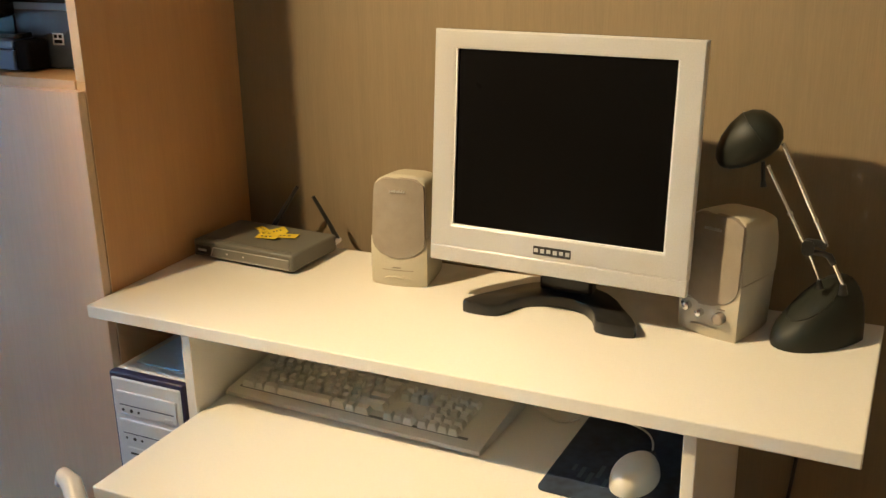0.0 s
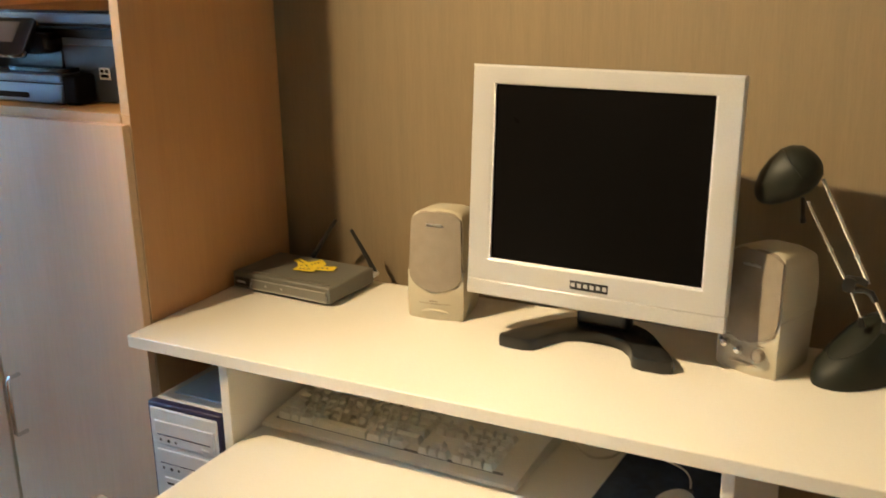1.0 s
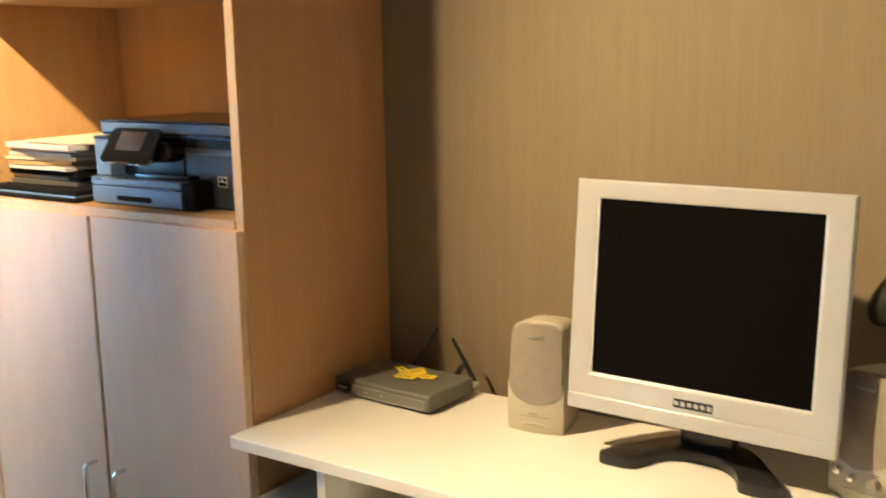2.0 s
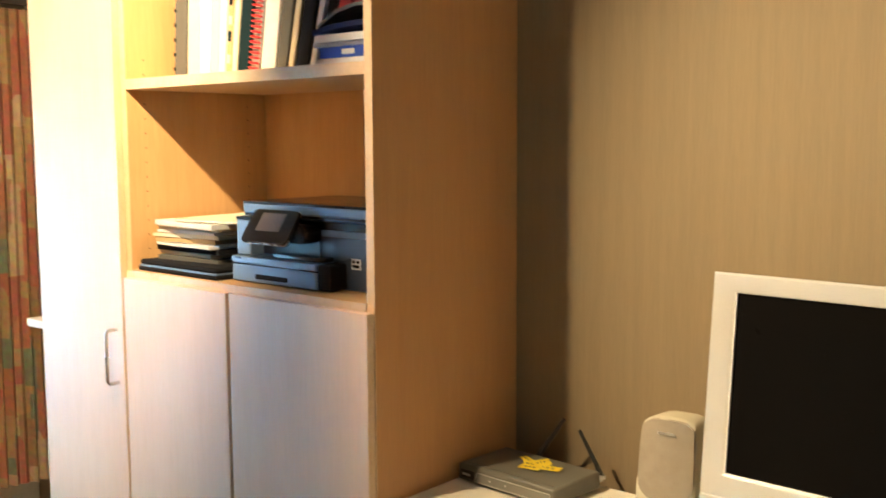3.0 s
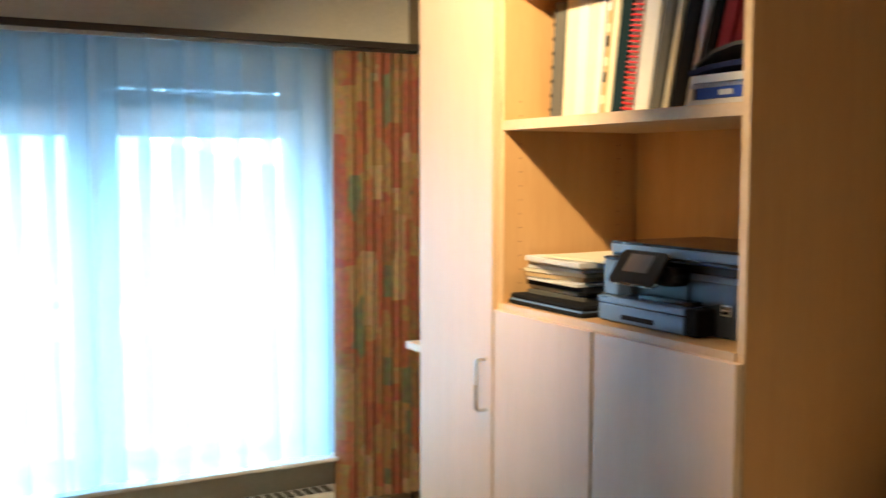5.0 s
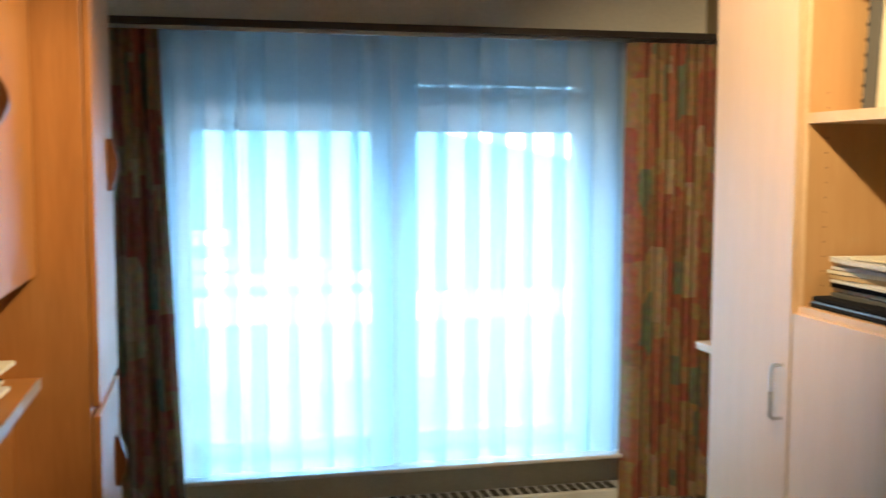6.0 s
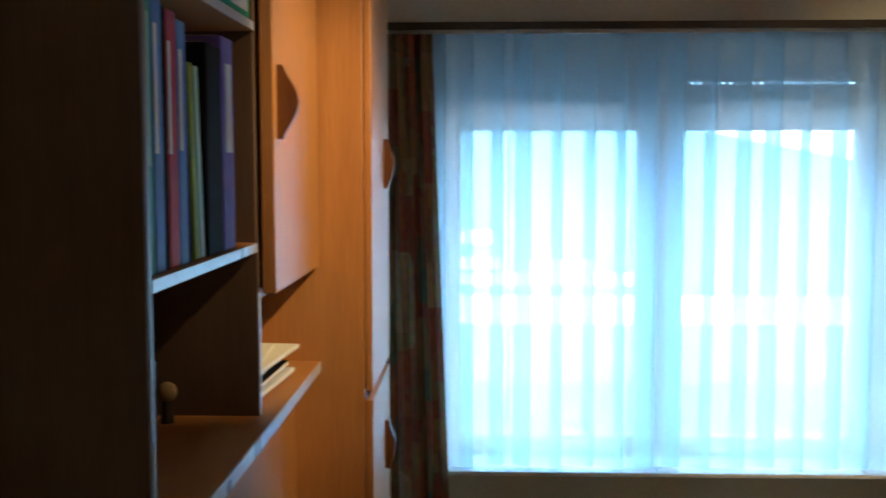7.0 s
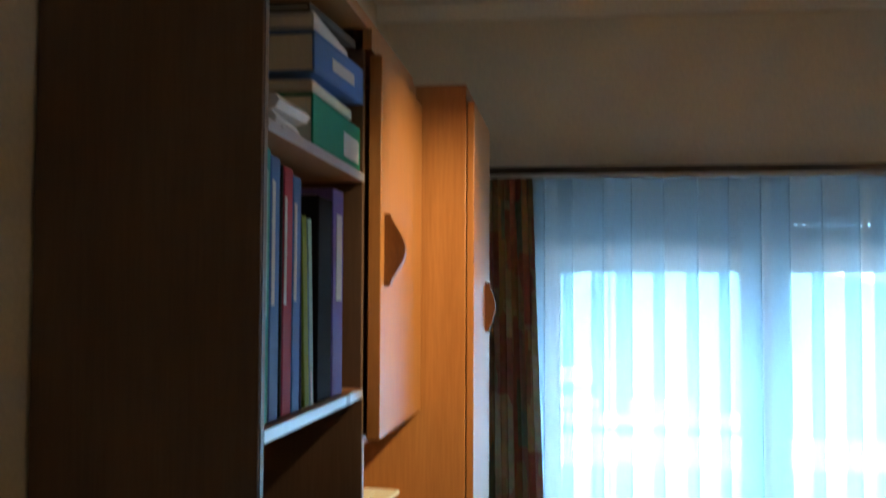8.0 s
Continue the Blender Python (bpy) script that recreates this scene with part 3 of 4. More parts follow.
speaker(pose(-0.7865, 1.4625, ZD, 0, 0, 7), False, "beige loudspeaker with cloth grille beside the router")
speaker(pose(-0.2625, 1.4570, ZD, 0, 0, -21.5), True, "beige loudspeaker with three knobs behind the monitor edge")


# ---- desk lamp ----
def desk_lamp():
    la = thing("desk_lamp", pose(-0.105, 1.515, ZD), "dark green folding desk lamp, switched off", "desk lamp")
    # slipper-shaped base: low rounded nose, high blunt back
    prof = ((-0.086, 0.006, 0.008), (-0.083, 0.016, 0.018), (-0.074, 0.029, 0.028), (-0.058, 0.041, 0.040), (-0.035, 0.048, 0.055), (-0.008, 0.051, 0.071), (0.016, 0.050, 0.083), (0.036, 0.047, 0.089), (0.052, 0.043, 0.088), (0.060, 0.040, 0.080), (0.063, 0.037, 0.062))

    prof = tuple((a * 0.92, w * 0.90, h * 1.05) for a, w, h in prof)

    def section(y):
        for p, q in zip(prof, prof[1:]):
            if p[0] <= y <= q[0]:
                f = (y - p[0]) / (q[0] - p[0])
                return p[1] + (q[1] - p[1]) * f, p[2] + (q[2] - p[2]) * f
    rings = []
    for y, w, h in prof:
        r = []
        for k in range(17):
            a = math.pi * k / 16
            c, sn = math.cos(a), math.sin(a)
            r.append((w * math.copysign(abs(c) ** 0.8, c), y, 0.001 + h * sn ** 0.75))
        r += [(-w * 0.95, y, 0.0), (w * 0.95, y, 0.0)]
        rings.append(r)
    base = part("base", loft(rings), GREENBLACK, la)
    base.matrix_local = pose(0, 0, 0, 0, 0, -40)
    rim = []
    for k in range(33):
        a = 2 * math.pi * k / 32
        x, y = 0.027 * math.cos(a), -0.015 + 0.042 * math.sin(a)
        w, h = section(y)
        c = min(0.99, abs(x) / w) ** 1.25
        rim.append((x, y, 0.001 + h * math.sqrt(1 - c * c) ** 0.75 + 0.0002))
    e = part("oval_groove", tube(rim, 0.0011, 6), BLACK, la)
    e.matrix_local = pose(0, 0, 0, 0, 0, -40)
    yr = -0.015
    part("arm", tube([(-0.0722, yr, 0.2963), (0.0015, yr, 0.1505)], 0.0036, 8), CHROME, la, "thin chrome rod")
    part("arm", tube([(-0.0903, yr, 0.2616), (-0.0300, yr, 0.1520)], 0.0030, 8), CHROME, la, "thin chrome rod")
    part("arm", tube([(0.0115, yr, 0.1290), (0.0290, yr, 0.0940)], 0.0032, 8), CHROME, la, "thin chrome rod")
    part("arm", tube([(-0.0230, yr, 0.1390), (-0.0045, yr, 0.0980)], 0.0018, 8), CHROME, la, "thin chrome rod")
    part("joint", loft([[(x - 0.024, yr + y, z + 0.146) for x, z in rounded(0.017, 0.022, 0.006)] for y in (-0.007, 0.007)]), BLACK, la)
    part("joint", tube([(-0.026, yr, 0.151), (-0.012, yr, 0.1535), (0.001, yr, 0.1500)], [0.007, 0.0055, 0.0062], 12), BLACK, la)
    part("joint", tube([(-0.018, yr, 0.139), (-0.002, yr, 0.1385), (0.006, yr, 0.136), (0.0130, yr, 0.1240)], [0.0045, 0.004, 0.005, 0.0048], 10), BLACK, la)
    part("rod_stop", tube([(-0.0545, yr, 0.1965), (-0.0520, yr, 0.1920)], 0.0050, 10), CHROME, la)
    part("rod_stop", tube([(-0.0190, yr, 0.1905), (-0.0165, yr, 0.1860)], 0.0052, 10), CHROME, la)
    part("arm_socket", tube([(-0.0045, yr, 0.098), (-0.002, yr, 0.084)], [0.0035, 0.006], 10), BLACK, la)
    part("arm_socket", tube([(0.0285, yr, 0.096), (0.030, yr, 0.080)], [0.0045, 0.007], 10), BLACK, la)
    # the head: a rounded hood
    rings = []
    for f, r in ((-1.0, 0.005), (-0.95, 0.013), (-0.8, 0.023), (-0.5, 0.034), (-0.1, 0.042), (0.3, 0.045), (0.6, 0.041), (0.85, 0.030), (0.97, 0.015), (1.0, 0.005)):
        rings.append([(0.054 * f, r * math.cos(2 * math.pi * k / 20) * 0.95, r * math.sin(2 * math.pi * k / 20) * (1.0 if math.sin(2 * math.pi * k / 20) > 0 else 0.72)) for k in range(20)])
    h = part("hood", loft(rings), GREENBLACK, la)
    h.matrix_local = pose(-0.1175, -0.025, 0.2935, 0, -38, 12) @ Matrix.Scale(0.94, 4)
    band = part("hood_seam", tube([(0.02, 0.0455 * math.cos(a), 0.0455 * math.sin(a) * (1 if math.sin(a) > 0 else 0.72)) for a in (math.pi * k / 12 for k in range(13))], 0.0005, 6), BLACK, h)
    part("switch", tube([(-0.097, -0.018, 0.268), (-0.095, -0.016, 0.240), (-0.094, -0.016, 0.230)], [0.003, 0.003, 0.005], 8), BLACK, la)


desk_lamp()


# ---- router ----
def router():
    ro = thing("router", pose(-1.098, 1.517, ZD, 0, 0, -3.3), "dark grey network router with two antennas and yellow notes", "router")
    part("case", boxes((-0.115, 0.115, -0.070, 0.070, 0.004, 0.036), bevel=0.004), ROUTER_M, ro)
    part("front_plate", boxes((-0.068, 0.106, -0.0712, -0.069, 0.0090, 0.0250)), ROUTER_F, ro, "grey front plate with small lights")
    part("plate_rim", tube([(-0.074, -0.0712, 0.0080), (0.107, -0.0712, 0.0080), (0.107, -0.0712, 0.0260), (-0.066, -0.0712, 0.0260), (-0.074, -0.0712, 0.0080)], 0.0008, 6), SILVER, ro)
    part("badge", boxes((-0.108, -0.074, -0.0718, -0.069, 0.010, 0.026), bevel=0.0008), BLACK, ro)
    part("badge_mark", boxes((-0.103, -0.083, -0.0725, -0.0714, 0.016, 0.020)), SILVER, ro)
    for x in (-0.034, 0.004):
        part("indicator", boxes((x - 0.0015, x + 0.0015, -0.0725, -0.0712, 0.016, 0.0185)), PAPER_WHITE, ro)
    part("rib", boxes((-0.098, 0.105, -0.058, -0.055, 0.0355, 0.0375)), ROUTER_M, ro)
    for x in (-0.09, 0.09):
        for y in (-0.05, 0.05):
            part("rubber_foot", tube([(x, y, 0), (x, y, 0.005)], 0.007, 10), BLACK, ro)
    for x, tip in ((0.112, (0.064, 0.072, 0.104)), (-0.045, (0.024, 0.078, 0.116))):
        a = part("antenna", tube([(x, 0.078, 0.022), (x + (tip[0] - x) * 0.3, 0.078, 0.022 + (tip[2] - 0.022) * 0.3), tip], [0.0058, 0.0046, 0.0036], 10), BLACK, ro)
        part("antenna_hinge", tube([(x, 0.066, 0.020), (x, 0.082, 0.022)], 0.006, 10), PAPER_WHITE if x > 0 else BLACK, a)
    for i, (x, y, a, w, h) in enumerate(((0.000, 0.018, 12, 0.062, 0.030), (-0.028, 0.030, -30, 0.044, 0.016), (0.038, 0.014, 10, 0.050, 0.020), (0.008, 0.030, 55, 0.034, 0.026), (0.012, -0.008, 4, 0.046, 0.018))):
        nt = part("note", boxes((-w / 2, w / 2, -h / 2, h / 2, 0, 0.0006)), YELLOW, ro, "yellow paper strip")
        nt.matrix_local = pose(x, y, 0.0366 + 0.0008 * i, 2 + i, -3, a)
        for k in range(3):
            mk = part("mark", boxes((-w * 0.3 + k * w * 0.2, -w * 0.2 + k * w * 0.2, -0.002, 0.002, 0.0006, 0.0009)), BLACK, nt)


router()


# ---- keyboard ----
def keyboard():
    ZT_ = 0.582
    L = 0.482
    kb = thing("keyboard", pose(-0.786, 1.268, ZT_, 0, 0, -2.0), "beige computer keyboard lying on the pull-out tray", "keyboard")
    sec = ((0.0, 0.0), (-0.006, 0.004), (-0.004, 0.009), (0.008, 0.012), (0.155, 0.030), (0.175, 0.032), (0.182, 0.026), (0.182, 0.0))
    part("case", loft([[(x, y * s, z * s) for y, z in sec] for x, s in ((-L / 2, 0.96), (-L / 2 + 0.006, 1.0), (L / 2 - 0.006, 1.0), (L / 2, 0.96))]), KB_BODY, kb)
    part("key_bed", boxes((-0.224, 0.212, 0.014, 0.150, 0.0, 0.0135)), plain("key_bed", (0.20, 0.195, 0.175)), kb).matrix_local = pose(0, 0, 0, 0, 0, 0)
    meshes = {}
    def key(x, y, w):
        k = round(w, 4)
        if k not in meshes:
            h, d = 0.0125, 0.0172
            bm = loft([[(-w / 2, -d / 2, 0), (w / 2, -d / 2, 0), (w / 2, d / 2, 0), (-w / 2, d / 2, 0)], [(-w / 2 + 0.001, -d / 2 + 0.0005, h * 0.5), (w / 2 - 0.001, -d / 2 + 0.0005, h * 0.5), (w / 2 - 0.001, d / 2 - 0.002, h * 0.5), (-w / 2 + 0.001, d / 2 - 0.002, h * 0.5)], [(-w / 2 + 0.0028, -d / 2 + 0.002, h), (w / 2 - 0.0028, -d / 2 + 0.002, h), (w / 2 - 0.0028, d / 2 - 0.0045, h), (-w / 2 + 0.0028, d / 2 - 0.0045, h)]])
            meshes[k] = to_mesh("key", bm, KEYCAP)
        o = new("key", meshes[k])
        o.parent = kb
        o.matrix_local = pose(x, y, 0.0145 + (y - 0.03) * 0.115, 6.5, 0, 0)
    u = 0.0195
    x0 = -0.220
    rows_k = [[1.5, 1, 1.5, 6, 1.5, 1, 1.5], [2.25] + [1] * 10 + [2.75], [1.75] + [1] * 11 + [2.25], [1.5] + [1] * 12 + [1.5], [1] * 13 + [2]]
    for r, row in enumerate(rows_k):
        x = x0
        for wv in row:
            key(x + wv * u / 2 * 0.93, 0.024 + r * 0.0195, wv * u * 0.93 - 0.0014)
            x += wv * u * 0.93
    for i in range(13):
        if i != 1:
            key(x0 + (i + 0.5) * u * 1.06, 0.130, u * 0.93 - 0.0014)
    xn = x0 + 15 * u * 0.93 + 0.008
    for r, cols in enumerate(((0, 1, 2), (1,), (), (0, 1, 2), (0, 1, 2))):
        for c in cols:
            key(xn + (c + 0.5) * u * 0.93, 0.024 + r * 0.0195, u * 0.93 - 0.0014)
    xp = xn + 3 * u * 0.93 + 0.008
    for r in range(5):
        for c in range(4):
            key(xp + (c + 0.5) * u * 0.93, 0.024 + r * 0.0195, u * 0.93 - 0.0014)
    cord = part("cord", tube(flowing([(0.20, 0.180, 0.02), (0.24, 0.19, 0.006), (0.30, 0.15, 0.003), (0.335, 0.17, 0.003), (0.33, 0.21, 0.003), (0.28, 0.23, 0.003)]), 0.0020, 6), KB_BODY, kb)


keyboard()

# ---- mouse and mat ----
mat_ob = thing("mouse_mat", pose(-0.336, 1.327, 0.582, 0, 0, -1.5), "dark blue printed mouse mat on the tray", "mouse mat")
part("sheet", loft([[(x, y, z) for x, y in rounded(0.195, 0.245, 0.012)] for z in (0.0, 0.003)]), PAD, mat_ob)
TEAL = plain("print_teal", (0.05, 0.09, 0.13))
for i, (x, y, w, h) in enumerate(((-0.055, -0.070, 0.006, 0.030), (-0.040, -0.078, 0.006, 0.028), (-0.030, -0.060, 0.006, 0.035), (-0.068, -0.055, 0.005, 0.018), (-0.015, -0.082, 0.006, 0.024))):
    part("print_mark", boxes((x, x + w, y, y + h, 0.003, 0.0034)), TEAL, mat_ob)


def mouse():
    mo = thing("mouse", pose(-0.312, 1.286, 0.585, 0, 0, -8), "off-white rounded computer mouse with a grey cord", "mouse")
    rings = []
    for f in range(9):
        t = f / 8
        zz = 0.036 * math.sin(t * math.pi / 2)
        s = math.cos(t * math.pi / 2) ** 0.55 if f < 8 else 0.05
        r = []
        for k in range(24):
            a = 2 * math.pi * k / 24
            x, y = 0.032 * math.cos(a), 0.056 * math.sin(a)
            x *= 1 + 0.10 * math.sin(a) * -1
            r.append((x * s, y * s - 0.006 * t, zz * (1 - 0.18 * math.sin(a) * (1 - t))))
        rings.append(r)
    part("shell", loft(rings), MOUSE_M, mo)
    part("cord_collar", tube([(0, 0.053, 0.012), (0, 0.064, 0.012)], 0.0042, 8), BLACK, mo)
    part("cord", tube(flowing([(0, 0.060, 0.012), (-0.010, 0.085, 0.018), (-0.034, 0.115, 0.014), (-0.075, 0.140, 0.006), (-0.125, 0.152, 0.004)]), 0.0016, 6), KB_BODY, mo)


mouse()


# ---- computer tower ----
def tower():
    X0, X1, Y0, Y1, Z1 = -1.2215, -1.0625, 1.205, 1.60, 0.621
    pc = thing("computer_tower", pose(X0, Y0, 0), "grey computer tower with navy edges on the floor", "computer")
    W, D, H = X1 - X0, Y1 - Y0, Z1
    part("case", boxes((0.002, W - 0.002, 0.018, D, 0, H), bevel=0.003), PC_GREY, pc)
    # reflected window light put into the lid's pale blue
    part("lid", boxes((0.022, W - 0.004, 0.045, D - 0.01, H - 0.001, H + 0.003), bevel=0.001), plain("window_blue_lid", (0.50, 0.70, 0.90), 0.3), pc, "top panel with the window's pale blue put into its colour")
    part("front_rim", boxes((-0.001, W + 0.001, 0.0, 0.018, 0, H + 0.001), bevel=0.004), PC_NAVY, pc, "navy blue front rim")
    part("front_panel", boxes((0.005, W - 0.005, -0.003, 0.002, 0.02, H - 0.008), bevel=0.003), PC_GREY, pc)
    for i, zz in enumerate((H - 0.075, H - 0.130)):
        dr = part("optical_drive", boxes((0.016, W - 0.014, -0.0055, 0.0, zz, zz + 0.044), bevel=0.0015), PC_GREY, pc)
        part("tray_line", boxes((0.022, W - 0.020, -0.0061, -0.0051, zz + 0.018, zz + 0.0195)), PC_NAVY, dr)
        part("drive_button", boxes((W - 0.040, W - 0.024, -0.0070, -0.0045, zz + 0.005, zz + 0.010), bevel=0.0008), PC_GREY, dr)
        for k, x in enumerate((0.028, 0.046, 0.062)):
            part("socket", tube([(x, -0.0053, zz + 0.009), (x, -0.0063, zz + 0.009)], 0.0026 if k != 1 else 0.0035, 8), BLACK, dr)
    fl = part("floppy_drive", boxes((0.026, W - 0.030, -0.0050, 0.0, H - 0.168, H - 0.140), bevel=0.0015), PC_GREY, pc)
    part("disk_slot", boxes((0.032, W - 0.036, -0.0056, -0.0047, H - 0.153, H - 0.149)), BLACK, fl)
    part("grille_recess", boxes((0.026, 0.09, -0.0042, -0.002, H - 0.235, H - 0.180)), PC_NAVY, pc)


tower()

# chair back seen at the lower edge
ch = thing("office_chair", pose(-0.806, 0.742, 0.012), "pale curved chair standing at the desk", "chair")
GREYCH = plain("chair_plastic", (0.44, 0.44, 0.49), 0.4)
part("armrest", tube([(-0.112, 0.06, 0.690), (-0.102, 0.06, 0.703), (-0.085, 0.055, 0.700), (-0.055, 0.035, 0.676), (-0.02, 0.0, 0.650), (0.01, -0.05, 0.60), (0.02, -0.08, 0.45)], [0.006, 0.011, 0.013, 0.014, 0.015, 0.016, 0.018], 12), GREYCH, ch)
part("seat", loft([[(x + 0.10, y - 0.20, z) for x, y in rounded(0.40, 0.38, 0.06)] for z in (0.42, 0.45, 0.465)]), GREYCH, ch)
part("column", tube([(0.10, -0.20, 0.08), (0.10, -0.20, 0.42)], 0.025, 12), CHROME, ch)
for k in range(5):
    a = 2 * math.pi * k / 5 + 0.3
    part("leg", tube([(0.10, -0.20, 0.085), (0.10 + 0.24 * math.cos(a), -0.20 + 0.24 * math.sin(a), 0.02)], [0.022, 0.018], 8), BLACK, ch)


# ---- dark wall unit ----
XA0, XA1, XB1, XC1 = -1.122, -1.700, -2.200, -2.62
YF, YK, ZU = -0.377, -0.655, 1.93
unit = thing("wall_unit", O, "teak wall unit with open shelves, doors and a counter", "wall unit")
part("end_panel", boxes((XA0 - 0.02, XA0, YK, YF, 0, ZU), bevel=0.0015), TEAK_SHADED, unit, "end panel in teak darkened for its shade")
part("end_edge", boxes((XA0 - 0.019, XA0 - 0.006, YF, YF + 0.0012, 0, ZU)), plain("edge_strip", (0.16, 0.13, 0.12)), unit)
part("back_panel", boxes((XB1, XA0 - 0.02, YK, YK + 0.012, 0, ZU)), TEAK, unit)
part("partition", boxes((XA1 - 0.018, XA1, YK + 0.012, YF - 0.002, 1.272, ZU - 0.02), bevel=0.0015), TEAK_SHADED, unit)
sh = part("shelf", boxes((XA1, XA0 - 0.02, YK + 0.012, YF, 1.272, 1.288), bevel=0.001), TEAK, unit)
part("edging", boxes((XA1, XA0 - 0.02, YF, YF + 0.0015, 1.2725, 1.2875)), PALE_EDGE, sh, "pale front edging")
sh = part("shelf", boxes((XA1, XA0 - 0.02, YK + 0.012, YF, 1.640, 1.655), bevel=0.001), TEAK, unit)
part("edging", boxes((XA1, XA0 - 0.02, YF, YF + 0.0015, 1.6405, 1.6545)), PALE_EDGE, sh, "pale front edging")
part("top_panel", boxes((XB1, XA0 - 0.02, YK + 0.012, YF + 0.005, ZU - 0.022, ZU), bevel=0.0015), TEAK, unit)
part("header", boxes((XB1, XA1, YF - 0.02, YF + 0.012, 1.870, ZU - 0.022)), TEAK, unit)
YCT, ZCT = -0.349, 0.988
ct = part("counter", boxes((XB1, XA0 - 0.02, YK + 0.012, YCT - 0.002, ZCT - 0.023, ZCT), bevel=0.0015), TEAK, unit)
part("edging", boxes((XB1, XA0 - 0.02, YCT - 0.002, YCT, ZCT - 0.0225, ZCT - 0.0005)), PALE_EDGE, ct, "pale front edging")
dv = part("niche_divider", boxes((XA1 - 0.022, XA1 - 0.008, YK + 0.012, YF - 0.002, ZCT, 1.272)), TEAK_SHADED, unit)
part("edging", boxes((XA1 - 0.021, XA1 - 0.009, YF - 0.002, YF, ZCT + 0.001, 1.200)), PALE_EDGE, dv, "pale front edging")
part("lower_panel", boxes((XB1, XA0 - 0.02, YF - 0.05, YF - 0.03, 0.06, ZCT - 0.023)), TEAK, unit)
part("upper_floor", boxes((XB1, XA1 - 0.022, YK + 0.012, YF - 0.004, 1.188, 1.206)), TEAK, unit)


def bow(parent, x, y, z0, z1, w=0.020, d=0.032):
    """A bowed wooden pull, seen in profile from the side."""
    prof = []
    for k in range(13):
        f = k / 12
        prof.append((y + 0.010 + d * 0.85 * math.sin(math.pi * f) ** 1.5, z0 + (z1 - z0) * f))
    inner = [(y, z1), (y, z0)]
    ring = lambda x_: [(x_, a, b) for a, b in prof + inner]
    part("handle", loft([ring(x - w / 2), ring(x + w / 2)]), HANDLE_WOOD, parent, "dark bowed wooden handle")


d1 = part("door", boxes((XB1 + 0.004, XA1 - 0.020, YF + 0.004, -0.350, 1.198, 1.866), bevel=0.002), TEAK, unit, "smooth teak cupboard door")
bow(d1, -1.762, -0.350, 1.463, 1.590)
tall = thing("tall_cupboard", O, "tall teak cupboard standing proud beside the curtain", "cupboard")
part("body", boxes((XC1, XB1 - 0.002, YK, -0.253, 0, 1.912), bevel=0.002), TEAK, tall)
d2 = part("door", boxes((XC1, XB1 - 0.004, -0.251, -0.235, 0.92, 1.875), bevel=0.002), TEAK, tall)
bow(d2, -2.50, -0.235, 1.36, 1.48, d=0.018)
d3 = part("door", boxes((XC1, XB1 - 0.004, -0.251, -0.235, 0.06, 0.90), bevel=0.002), TEAK, tall)
bow(d3, -2.50, -0.235, 0.66, 0.78, d=0.018)

# binders in the wall unit
COL = {k: plain("card_" + k, c, 0.7, 0.0, 0.02 if max(c) < 0.09 else 0.15) for k, c in dict(teal=(0.05, 0.30, 0.27), blue=(0.09, 0.20, 0.48), navy=(0.02, 0.025, 0.07), red=(0.40, 0.04, 0.07), olive=(0.20, 0.27, 0.03), purple=(0.16, 0.11, 0.38),
       green=(0.02, 0.27, 0.15), white=(0.62, 0.61, 0.60), mint=(0.30, 0.50, 0.40), black=(0.015, 0.015, 0.017), crimson=(0.35, 0.03, 0.035), cream=(0.66, 0.60, 0.45), grey=(0.10, 0.098, 0.09), tan=(0.42, 0.30, 0.16), darkteal=(0.010, 0.022, 0.028), royal=(0.03, 0.07, 0.33)).items()}


def binder(x0, x1, h, col, lab, lean=0.0, depth=0.235, lz=(0.20, 0.30), lcol="white", name="ring_binder", lw=(0.1, 0.42)):
    w = abs(x0 - x1)
    b = thing(name, pose(max(x0, x1), YF - 0.012, 1.288, 0, lean, 0), lab, "binder", "binders in the wall unit")
    part("cover", boxes((-w, 0, -depth, 0, 0, h), bevel=0.0025), COL[col], b)
    part("page_block", boxes((-w + 0.003, -0.003, -depth - 0.001, -0.006, 0.004, h + 0.0004)), PAPER, b)
    if lz:
        part("spine_label", boxes((-w * lw[1], -w * lw[0], 0.0, 0.0007, lz[0], lz[1])), COL[lcol], b)


binder(-1.178, -1.199, 0.338, "teal", "slim teal binder with a pale label upright on the shelf", 0, lz=(0.13, 0.31), lcol="mint")
binder(-1.202, -1.241, 0.332, "blue", "blue binder with a white spine label upright on the shelf", 0, lz=(0.145, 0.30))
binder(-1.244, -1.256, 0.326, "black", "slim black binder upright on the shelf", 0, lz=None)
binder(-1.259, -1.301, 0.325, "red", "red binder with a faded spine label", 0, lz=(0.145, 0.285), lw=(0.05, 0.3))
binder(-1.304, -1.342, 0.318, "blue", "blue binder with a narrow white label", 0, lz=(0.15, 0.28))
binder(-1.345, -1.356, 0.300, "navy", "thin navy folder leaning on the binders", 2, lz=None)
binder(-1.372, -1.398, 0.268, "olive", "olive green folder leaning to one side", 5.5, lz=None)
binder(-1.402, -1.422, 0.266, "mint", "pale green folder with a white and red sticker", 5.0, lz=(0.006, 0.05))
binder(-1.440, -1.525, 0.305, "black", "broad black binder upright on the shelf", 0, lz=None)
binder(-1.530, -1.602, 0.325, "purple", "violet binder with a tall white spine label", 0, lz=(0.15, 0.285), lw=(0.3, 0.8))


